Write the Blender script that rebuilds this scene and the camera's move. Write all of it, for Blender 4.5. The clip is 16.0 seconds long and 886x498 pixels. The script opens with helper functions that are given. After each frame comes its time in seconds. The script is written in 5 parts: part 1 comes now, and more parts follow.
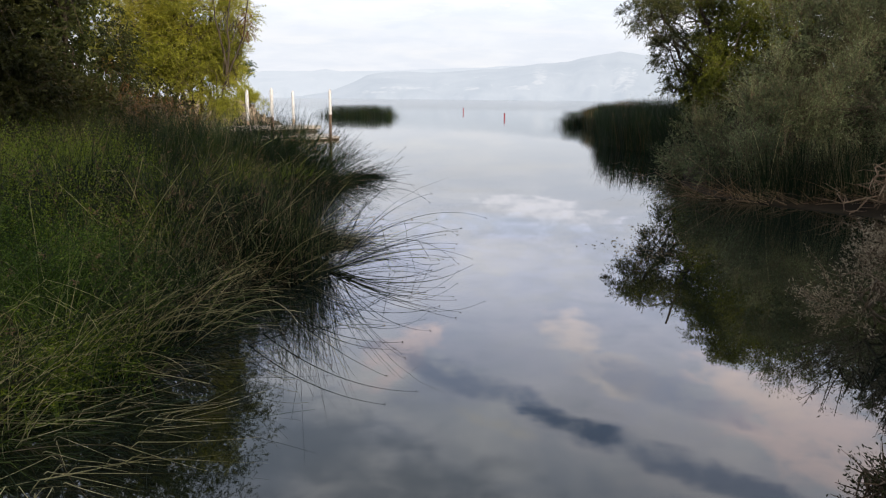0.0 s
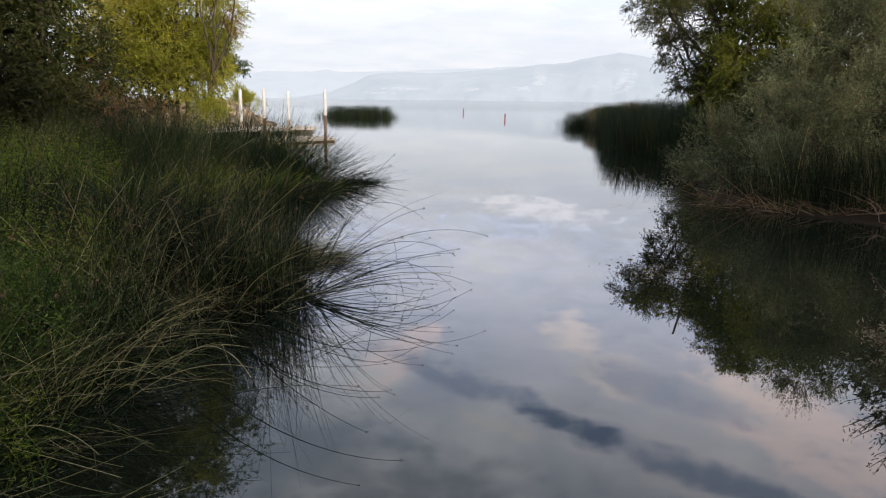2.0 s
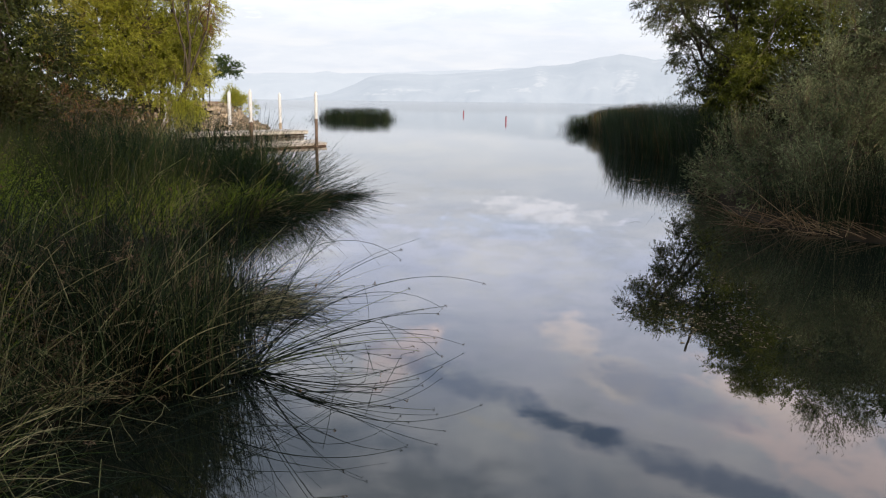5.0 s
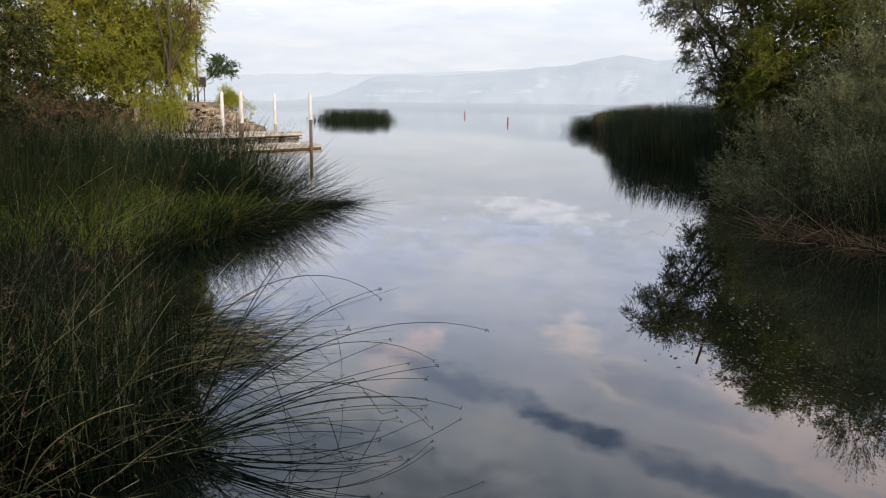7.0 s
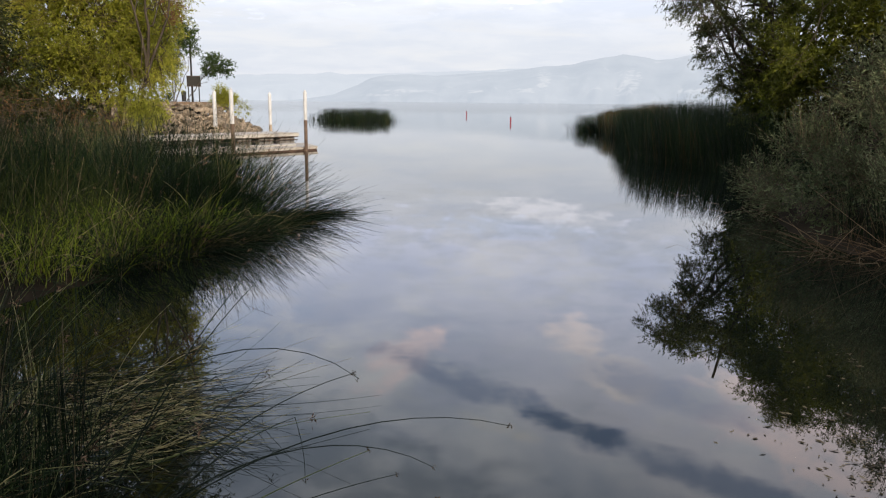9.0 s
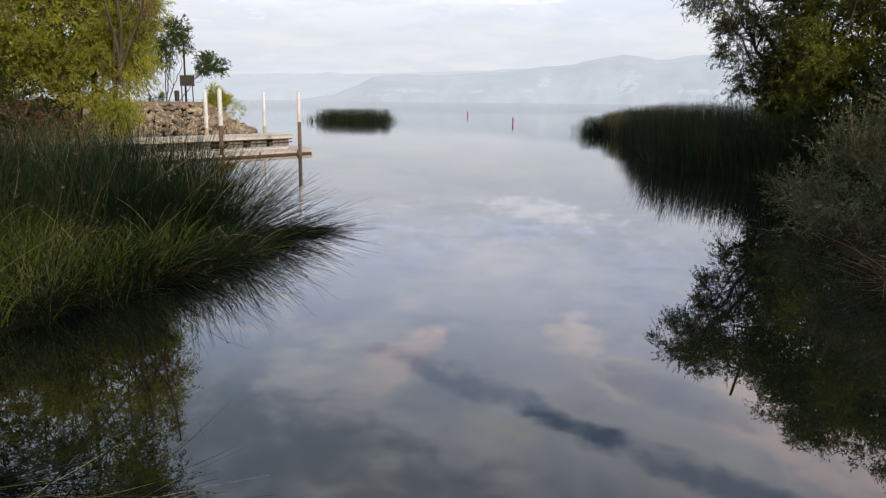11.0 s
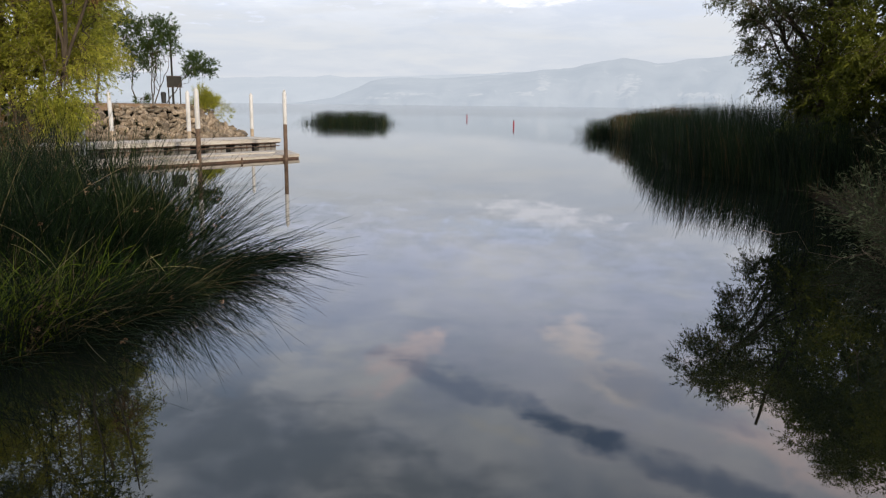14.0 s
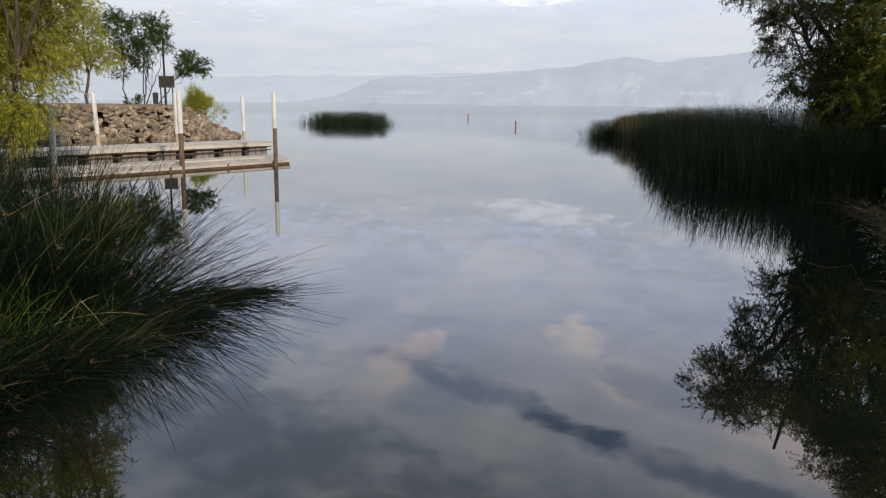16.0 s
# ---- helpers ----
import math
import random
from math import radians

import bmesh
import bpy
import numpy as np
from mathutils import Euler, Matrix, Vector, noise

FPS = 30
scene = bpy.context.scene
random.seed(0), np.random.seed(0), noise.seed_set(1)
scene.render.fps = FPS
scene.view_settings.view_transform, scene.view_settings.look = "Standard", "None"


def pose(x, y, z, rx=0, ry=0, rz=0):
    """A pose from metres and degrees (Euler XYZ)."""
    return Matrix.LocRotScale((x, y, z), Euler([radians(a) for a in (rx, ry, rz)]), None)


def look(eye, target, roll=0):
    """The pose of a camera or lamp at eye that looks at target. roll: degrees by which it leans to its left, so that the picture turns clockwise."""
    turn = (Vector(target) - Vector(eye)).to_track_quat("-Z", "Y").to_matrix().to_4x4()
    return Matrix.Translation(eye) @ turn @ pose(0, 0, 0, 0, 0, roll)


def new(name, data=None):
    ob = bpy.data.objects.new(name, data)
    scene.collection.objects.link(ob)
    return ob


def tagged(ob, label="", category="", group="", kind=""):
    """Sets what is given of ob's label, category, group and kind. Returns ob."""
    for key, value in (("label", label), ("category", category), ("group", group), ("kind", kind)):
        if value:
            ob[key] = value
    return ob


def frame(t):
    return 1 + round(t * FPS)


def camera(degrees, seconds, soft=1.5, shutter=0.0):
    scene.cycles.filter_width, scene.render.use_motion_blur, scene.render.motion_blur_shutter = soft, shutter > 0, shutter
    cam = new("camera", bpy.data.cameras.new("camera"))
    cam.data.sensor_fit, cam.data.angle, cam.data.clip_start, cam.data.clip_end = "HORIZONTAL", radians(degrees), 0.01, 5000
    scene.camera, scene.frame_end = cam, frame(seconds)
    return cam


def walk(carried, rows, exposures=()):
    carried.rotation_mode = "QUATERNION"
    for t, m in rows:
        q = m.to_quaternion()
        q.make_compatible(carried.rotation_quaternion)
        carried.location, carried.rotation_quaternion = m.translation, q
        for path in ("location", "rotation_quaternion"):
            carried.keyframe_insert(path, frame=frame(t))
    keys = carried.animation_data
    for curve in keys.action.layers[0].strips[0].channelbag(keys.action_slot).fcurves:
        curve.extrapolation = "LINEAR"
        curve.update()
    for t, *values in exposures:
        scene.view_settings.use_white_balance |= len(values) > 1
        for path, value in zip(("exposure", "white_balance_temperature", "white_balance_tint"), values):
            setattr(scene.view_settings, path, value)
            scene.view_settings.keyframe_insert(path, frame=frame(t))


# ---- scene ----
cam = camera(61.4, 16.0, soft=1.2)
PATH = [
    (0, (0.677, 0.515, 2.647), (0.62, 2.475, 2.253), 0.6),
    (0.5, (0.671, 0.914, 2.624), (0.616, 2.874, 2.23), 0.6),
    (1, (0.677, 1.313, 2.627), (0.622, 3.273, 2.233), 0.6),
    (1.5, (0.703, 1.722, 2.629), (0.645, 3.682, 2.237), 0.6),
    (2, (0.706, 2.148, 2.64), (0.649, 4.108, 2.248), 0.7),
    (2.5, (0.731, 2.571, 2.656), (0.674, 4.532, 2.264), 0.6),
    (3, (0.751, 2.987, 2.65), (0.694, 4.948, 2.259), 0.7),
    (3.5, (0.781, 3.353, 2.68), (0.722, 5.313, 2.29), 0.7),
    (4, (0.801, 3.765, 2.709), (0.742, 5.726, 2.319), 0.7),
    (6.5, (0.822, 6.079, 2.681), (0.761, 8.04, 2.295), 0.7),
    (7, (0.837, 6.517, 2.665), (0.774, 8.479, 2.279), 0.7),
    (7.5, (0.828, 6.993, 2.683), (0.764, 8.954, 2.295), 0.6),
    (8, (0.799, 7.487, 2.659), (0.735, 9.448, 2.273), 0.7),
    (8.5, (0.779, 8.033, 2.676), (0.714, 9.994, 2.288), 0.7),
    (9, (0.758, 8.529, 2.642), (0.691, 10.491, 2.255), 0.6),
    (11.5, (0.631, 11.174, 2.691), (0.563, 13.135, 2.304), 0.7),
    (12, (0.637, 11.67, 2.677), (0.569, 13.631, 2.292), 0.7),
    (12.5, (0.619, 12.173, 2.667), (0.552, 14.134, 2.282), 0.7),
    (13, (0.618, 12.665, 2.623), (0.551, 14.628, 2.242), 0.8),
    (13.5, (0.604, 13.143, 2.595), (0.537, 15.106, 2.215), 0.8),
    (14, (0.596, 13.598, 2.586), (0.53, 15.561, 2.207), 0.7),
    (14.5, (0.655, 14.114, 2.64), (0.586, 16.076, 2.258), 0.7),
    (15, (0.686, 14.619, 2.647), (0.615, 16.581, 2.267), 0.8),
    (15.5, (0.695, 15.06, 2.669), (0.623, 17.022, 2.289), 0.8),
    (16, (0.665, 15.485, 2.755), (0.595, 17.447, 2.373), 0.7),
]
walk(cam, [(t, look(eye, target, roll)) for t, eye, target, roll in PATH], [(0, 0.31, 6530, 10), (4, 0.32, 6530, 10), (8, 0.21, 6500, 10), (12, 0.09, 6480, 10), (16, -0.06, 6380, 8.5)])

# ---------------------------------------------------------------- node helpers
class Nodes:
    """Short-hand for building a node tree."""

    def __init__(self, tree):
        self.tree = tree

    def add(self, kind):
        return self.tree.nodes.new(kind)

    def link(self, a, b):
        self.tree.links.new(a, b)

    def put(self, socket, value):
        if isinstance(value, bpy.types.NodeSocket):
            self.tree.links.new(value, socket)
        else:
            socket.default_value = value

    def math(self, op, a, b=0.0, c=0.0, clamp=False):
        n = self.add("ShaderNodeMath")
        n.operation, n.use_clamp = op, clamp
        for k, v in enumerate((a, b, c)):
            self.put(n.inputs[k], v)
        return n.outputs[0]

    def mix(self, f, a, b, how="MIX"):
        n = self.add("ShaderNodeMix")
        n.data_type, n.blend_type = "RGBA", how
        self.put(n.inputs[0], f)
        self.put(n.inputs[6], a if isinstance(a, bpy.types.NodeSocket) else (*a, 1.0))
        self.put(n.inputs[7], b if isinstance(b, bpy.types.NodeSocket) else (*b, 1.0))
        return n.outputs[2]

    def noise(self, vector, scale, detail=3.0, rough=0.55, warp=0.0):
        n = self.add("ShaderNodeTexNoise")
        if vector is not None:
            self.link(vector, n.inputs["Vector"])
        n.inputs["Scale"].default_value = scale
        n.inputs["Detail"].default_value = detail
        n.inputs["Roughness"].default_value = rough
        n.inputs["Distortion"].default_value = warp
        return n.outputs[0]

    def span(self, v, lo, hi, a=0.0, b=1.0, smooth=True):
        n = self.add("ShaderNodeMapRange")
        n.interpolation_type = "SMOOTHSTEP" if smooth else "LINEAR"
        for k, x in enumerate((v, lo, hi, a, b)):
            self.put(n.inputs[k], x)
        return n.outputs[0]

    def ramp(self, v, stops):
        n = self.add("ShaderNodeValToRGB")
        els = n.color_ramp.elements
        while len(els) < len(stops):
            els.new(0.5)
        for e, (p, c) in zip(els, stops):
            e.position, e.color = p, (*c, 1.0)
        self.put(n.inputs[0], v)
        return n.outputs[0]

    def xyz(self, x, y, z=0.0):
        n = self.add("ShaderNodeCombineXYZ")
        for k, v in enumerate((x, y, z)):
            self.put(n.inputs[k], v)
        return n.outputs[0]


# ---------------------------------------------------------------- sky, clouds and sun
SUN_ELEVATION, SUN_FROM = 20.0, 150.0  # degrees; SUN_FROM is clockwise from straight ahead (+y)
world = bpy.data.worlds.new("cloudy_evening_sky")
scene.world = world
world.use_nodes = True
W = Nodes(world.node_tree)
W.tree.nodes.clear()
sky = W.add("ShaderNodeTexSky")
sky.sky_type, sky.sun_disc = "NISHITA", False
sky.sun_elevation, sky.sun_rotation = radians(SUN_ELEVATION), radians(SUN_FROM)
sky.air_density, sky.dust_density, sky.ozone_density = 1.0, 2.0, 1.5
way = W.add("ShaderNodeTexCoord").outputs["Generated"]
parts = W.add("ShaderNodeSeparateXYZ")
W.link(way, parts.inputs[0])
dx, dy, dz = parts.outputs
up = W.math("MAXIMUM", dz, 0.0)
fwd = W.math("MAXIMUM", dy, 0.08)
su = W.math("DIVIDE", dx, fwd)
sv = W.math("DIVIDE", up, fwd)
lift = W.math("ADD", up, 0.16)
deck = W.xyz(W.math("DIVIDE", dx, lift), W.math("DIVIDE", dy, lift))
broad = W.noise(deck, 1.1, 5.0, 0.55, 0.4)
fine = W.noise(deck, 3.0, 7.0, 0.60, 0.6)
puff = W.math("ADD", W.math("MULTIPLY", broad, 0.6), W.math("MULTIPLY", fine, 0.4))
wisp = W.noise(deck, 8.5, 6.0, 0.60, 0.25)
cover = W.span(puff, 0.40, 0.62)
ahead = W.span(dy, 0.1, 0.4)


def blob(u, v, ru, rv, tilt=0.0, gain=1.0, ragged=0.9):
    """A soft, ragged patch of the cloud deck round the slope (u, v)."""
    a = W.math("SUBTRACT", su, u)
    b = W.math("SUBTRACT", W.math("SUBTRACT", sv, v), W.math("MULTIPLY", a, tilt))
    r = W.math("ADD", W.math("POWER", W.math("DIVIDE", a, ru), 2.0), W.math("POWER", W.math("DIVIDE", b, rv), 2.0))
    r = W.math("ADD", r, W.math("ADD", W.math("MULTIPLY", W.math("SUBTRACT", puff, 0.5), ragged * 4.5), W.math("MULTIPLY", W.math("SUBTRACT", wisp, 0.5), ragged * 6.0)))
    return W.math("MULTIPLY", W.math("MULTIPLY", W.span(r, -0.3, 1.7, 1.0, 0.0), ahead), gain, clamp=True)


# grey-lilac deck, brightest low over the lake, duller overhead
veil = W.mix(W.span(up, 0.06, 0.31), (0.88, 0.915, 0.995), (2.05, 2.08, 2.30))
gap = W.mix(W.span(up, 0.06, 0.31), (0.80, 0.85, 0.955), (1.28, 1.42, 1.82))
clouds = W.mix(cover, gap, veil)
low_streaks = W.noise(W.xyz(W.math("MULTIPLY", su, 2.2), W.math("MULTIPLY", sv, 16.0)), 2.0, 4.0, 0.55, 0.3)
clouds = W.mix(W.math("MULTIPLY", W.span(low_streaks, 0.45, 0.65), W.span(up, 0.20, 0.06)), clouds, (0.915, 0.935, 0.99))
curdle = W.noise(deck, 4.6, 5.0, 0.58, 0.8)
clouds = W.mix(W.math("MULTIPLY", W.span(up, 0.10, 0.32), 0.6), clouds, W.mix(1.0, clouds, W.ramp(curdle, [(0.33, (0.86, 0.87, 0.90)), (0.66, (1.14, 1.12, 1.10))]), "MULTIPLY"))
clouds = W.mix(W.math("MULTIPLY", W.span(up, 0.10, 0.32), 0.5), clouds, W.mix(1.0, clouds, W.ramp(wisp, [(0.35, (0.90, 0.91, 0.93)), (0.65, (1.10, 1.08, 1.06))]), "MULTIPLY"))
# a ragged blue-grey rift that crosses the deck, and faintly sunlit cloud edges beside it
PALE_CLOUD = (
    ((0.36, 0.46, 0.32, 0.13, 0.3, 0.40, 0.6), (3.0, 2.75, 2.9)),
    ((0.10, 0.145, 0.08, 0.016, 0.12, 0.35, 1.0), (2.2, 2.12, 2.2)),
    ((0.05, 0.165, 0.12, 0.014, 0.05, 0.35, 1.0), (1.05, 1.25, 1.65)),
    ((0.00, 0.30, 0.60, 0.12, 0.1, 0.35, 1.0), (1.75, 1.85, 2.45)),
    ((-0.10, 0.362, 0.055, 0.036, -0.5, 0.80, 0.9), (2.9, 2.35, 2.4)),
    ((0.15, 0.320, 0.040, 0.028, 0.2, 0.60, 1.0), (2.9, 2.5, 2.45)),
)
SUNLIT_CLOUD = (
    ((0.21, 0.375, 0.060, 0.026, 0.2, 0.60, 1.1), (2.9, 2.55, 2.4)),
    ((0.10, 0.360, 0.16, 0.020, 0.1, 0.35, 1.1), (1.5, 1.6, 2.1)),
    ((0.50, 0.46, 0.15, 0.065, 0.4, 0.80, 0.9), (3.2, 2.55, 2.6)),
    ((0.41, 0.405, 0.08, 0.026, 0.3, 0.60, 0.9), (3.1, 2.6, 2.55)),
    ((0.30, 0.400, 0.13, 0.022, 0.3, 0.60, 1.1), (1.1, 1.25, 1.8)),
    ((0.31, 0.510, 0.20, 0.024, 0.34, 0.85, 0.8), (0.66, 0.82, 1.25)),
)
RIFT_CLOUD = (
    ((0.01, 0.392, 0.13, 0.021, 0.36, 0.75, 1.1), (0.80, 0.97, 1.45)),
    ((0.165, 0.455, 0.075, 0.015, 0.33, 0.80, 0.9), (0.38, 0.52, 0.85)),
    ((0.05, 0.455, 0.05, 0.012, 0.3, 0.45, 1.0), (2.4, 2.2, 2.0)),
    ((-0.22, 0.52, 0.34, 0.10, 0.25, 0.75, 0.7), (0.74, 0.86, 1.12)),
    ((-0.40, 0.32, 0.18, 0.07, 0.0, 0.5, 1.0), (1.1, 1.35, 1.9)),
)
for args, col in PALE_CLOUD + SUNLIT_CLOUD + RIFT_CLOUD:
    clouds = W.mix(blob(*args), clouds, col)
clouds = W.mix(W.span(up, 0.14, 0.40), clouds, W.mix(1.0, clouds, (0.80, 0.83, 0.81), "MULTIPLY"))
high = W.span(up, 0.42, 0.70)
clouds = W.mix(high, clouds, W.mix(cover, (0.62, 0.68, 0.80), (0.92, 0.94, 0.98)))
behind = W.span(dy, 0.1, -0.5)
clouds = W.mix(W.math("MULTIPLY", behind, 0.8), clouds, W.mix(cover, (0.86, 0.86, 0.87), (1.22, 1.18, 1.14)))
below = W.span(dz, -0.02, 0.0)
clouds = W.mix(below, (0.25, 0.27, 0.28), clouds)
clouds = W.mix(1.0, clouds, (1.0, 0.99, 0.975), "MULTIPLY")
nishita = W.add("ShaderNodeBackground")
W.link(sky.outputs[0], nishita.inputs[0])
nishita.inputs[1].default_value = 0.05
cloud_bg = W.add("ShaderNodeBackground")
W.link(clouds, cloud_bg.inputs[0])
cloud_bg.inputs[1].default_value = 0.92
both = W.add("ShaderNodeMixShader")
both.inputs[0].default_value = 0.88
W.link(nishita.outputs[0], both.inputs[1])
W.link(cloud_bg.outputs[0], both.inputs[2])
W.link(both.outputs[0], W.add("ShaderNodeOutputWorld").inputs[0])

sun = new("sun", bpy.data.lights.new("sun", "SUN"))
sun.data.energy, sun.data.angle, sun.data.color = 3.8, radians(2.5), (1.0, 0.85, 0.66)
ce, az = math.cos(radians(SUN_ELEVATION)), radians(SUN_FROM)
sun.matrix_world = look((60 * ce * math.sin(az), 60 * ce * math.cos(az), 60 * math.sin(radians(SUN_ELEVATION))), (0, 0, 0))
scene.view_settings.exposure = 0.0


# ---------------------------------------------------------------- materials
def material(name):
    m = bpy.data.materials.new(name)
    m.use_nodes = True
    n = Nodes(m.node_tree)
    n.tree.nodes.clear()
    out = n.add("ShaderNodeOutputMaterial")
    return m, n, out


def surface(name, colors, scale=6.0, rough=0.8, bump=0.3, fine=40.0, metal=0.0, piece=0.0, spec=0.4, stretch=(1, 1, 1)):
    """A rough solid: two scales of colour variation, and a fine relief."""
    m, n, out = material(name)
    v = n.add("ShaderNodeTexCoord").outputs["Object"]
    mp = n.add("ShaderNodeMapping")
    mp.inputs["Scale"].default_value = stretch
    n.link(v, mp.inputs[0])
    v = mp.outputs[0]
    a = n.noise(v, scale, 5.0, 0.6)
    b = n.noise(v, fine, 4.0, 0.65)
    f = n.math("ADD", n.math("MULTIPLY", a, 0.65), n.math("MULTIPLY", b, 0.35))
    k = len(colors) - 1
    col = n.ramp(f, [(0.32 + 0.36 * i / k, c) for i, c in enumerate(colors)])
    if piece:
        r = n.add("ShaderNodeObjectInfo").outputs["Random"]
        col = n.mix(1.0, col, n.ramp(r, [(0.0, (1 - piece,) * 3), (1.0, (1 + piece, 1 + piece * 0.85, 1 + piece * 0.7))]), "MULTIPLY")
    p = n.add("ShaderNodeBsdfPrincipled")
    n.link(col, p.inputs["Base Color"])
    n.put(p.inputs["Roughness"], n.math("ADD", rough - 0.1, n.math("MULTIPLY", b, 0.2)))
    p.inputs["Metallic"].default_value = metal
    p.inputs["Specular IOR Level"].default_value = spec
    if bump:
        bp = n.add("ShaderNodeBump")
        bp.inputs["Strength"].default_value = bump
        bp.inputs["Distance"].default_value = 0.02
        n.link(f, bp.inputs["Height"])
        n.link(bp.outputs[0], p.inputs["Normal"])
    n.link(p.outputs[0], out.inputs[0])
    return m


def foliage(name, colors, shine=0.35, rough=0.55, patch=0.6, skew=1.0, spec=0.15):
    """Leaves and stems: each takes a shade of its own, drifting slowly over the plant; light shines through."""
    m, n, out = material(name)
    r = n.add("ShaderNodeNewGeometry").outputs["Random Per Island"]
    v = n.add("ShaderNodeTexCoord").outputs["Object"]
    drift = n.noise(v, patch, 3.0, 0.6)
    f = n.math("ADD", n.math("MULTIPLY", r, 0.5), n.math("MULTIPLY", n.span(drift, 0.3, 0.7), 0.5))
    if skew != 1.0:
        f = n.math("POWER", f, skew)
    k = len(colors) - 1
    col = n.ramp(f, [(0.08 + 0.84 * i / k, c) for i, c in enumerate(colors)])
    grain = n.noise(v, 30.0, 2.0)
    col = n.mix(1.0, col, n.ramp(grain, [(0.3, (0.75, 0.75, 0.75)), (0.7, (1.2, 1.2, 1.2))]), "MULTIPLY")
    p = n.add("ShaderNodeBsdfPrincipled")
    n.link(col, p.inputs["Base Color"])
    p.inputs["Roughness"].default_value = rough
    p.inputs["Specular IOR Level"].default_value = spec
    t = n.add("ShaderNodeBsdfTranslucent")
    n.link(col, t.inputs[0])
    mx = n.add("ShaderNodeMixShader")
    mx.inputs[0].default_value = shine
    n.link(p.outputs[0], mx.inputs[1])
    n.link(t.outputs[0], mx.inputs[2])
    n.link(mx.outputs[0], out.inputs[0])
    return m


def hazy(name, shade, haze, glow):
    """Far relief with the haze of kilometres of air painted into a glowing colour."""
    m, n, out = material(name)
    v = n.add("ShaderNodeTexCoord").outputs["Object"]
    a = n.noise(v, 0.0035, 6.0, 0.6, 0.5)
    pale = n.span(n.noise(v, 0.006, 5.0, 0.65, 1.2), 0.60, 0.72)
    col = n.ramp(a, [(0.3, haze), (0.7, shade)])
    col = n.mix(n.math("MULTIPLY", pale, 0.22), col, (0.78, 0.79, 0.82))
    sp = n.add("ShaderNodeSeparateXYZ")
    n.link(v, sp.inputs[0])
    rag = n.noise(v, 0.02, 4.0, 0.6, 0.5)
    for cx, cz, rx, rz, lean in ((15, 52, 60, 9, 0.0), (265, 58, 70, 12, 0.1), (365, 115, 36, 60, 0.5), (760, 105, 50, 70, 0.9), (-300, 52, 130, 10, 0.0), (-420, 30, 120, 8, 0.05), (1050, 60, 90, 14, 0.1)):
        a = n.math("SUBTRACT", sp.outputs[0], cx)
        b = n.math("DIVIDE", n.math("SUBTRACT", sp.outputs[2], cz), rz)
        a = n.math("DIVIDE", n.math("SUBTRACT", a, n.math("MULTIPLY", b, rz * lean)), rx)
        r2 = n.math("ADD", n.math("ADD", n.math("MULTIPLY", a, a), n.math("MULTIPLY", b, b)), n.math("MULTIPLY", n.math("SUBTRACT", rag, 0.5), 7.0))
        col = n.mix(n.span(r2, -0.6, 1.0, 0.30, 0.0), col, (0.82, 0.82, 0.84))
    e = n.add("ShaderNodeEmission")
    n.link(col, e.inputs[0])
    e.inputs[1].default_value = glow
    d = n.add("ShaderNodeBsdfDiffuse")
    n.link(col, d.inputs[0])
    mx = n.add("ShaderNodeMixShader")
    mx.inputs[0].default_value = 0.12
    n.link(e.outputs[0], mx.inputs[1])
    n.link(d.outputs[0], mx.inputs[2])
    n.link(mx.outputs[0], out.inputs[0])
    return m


def water_material():
    m, n, out = material("still_lake_water")
    v = n.add("ShaderNodeTexCoord").outputs["Object"]
    sep = n.add("ShaderNodeSeparateXYZ")
    n.link(v, sep.inputs[0])
    wide = n.add("ShaderNodeMapping")
    wide.inputs["Scale"].default_value = (0.45, 1.0, 1.0)
    n.link(v, wide.inputs[0])
    swell = n.noise(wide.outputs[0], 0.55, 2.0, 0.5)
    ripple = n.noise(wide.outputs[0], 3.2, 3.0, 0.55)
    patches = n.span(n.noise(v, 0.06, 3.0, 0.55), 0.42, 0.66)
    open_lake = n.span(sep.outputs[1], 26.0, 75.0)
    wind = n.span(sep.outputs[1], 112.0, 280.0)
    h = n.math("ADD", n.math("MULTIPLY", swell, 0.005), n.math("MULTIPLY", ripple, n.math("ADD", 0.0004, n.math("ADD", n.math("MULTIPLY", n.math("MULTIPLY", patches, open_lake), 0.0030), n.math("MULTIPLY", wind, 0.005)))))
    bp = n.add("ShaderNodeBump")
    bp.inputs["Strength"].default_value = 1.0
    bp.inputs["Distance"].default_value = 0.35
    n.link(h, bp.inputs["Height"])
    p = n.add("ShaderNodeBsdfPrincipled")
    murk = n.noise(v, 0.25, 3.0)
    n.link(n.ramp(murk, [(0.3, (0.003, 0.005, 0.004)), (0.7, (0.007, 0.010, 0.007))]), p.inputs["Base Color"])
    n.put(p.inputs["Roughness"], n.math("ADD", n.math("MULTIPLY", open_lake, 0.05), n.math("MULTIPLY", wind, 0.05)))
    p.inputs["IOR"].default_value = 1.55
    n.link(bp.outputs[0], p.inputs["Normal"])
    n.link(p.outputs[0], out.inputs[0])
    return m


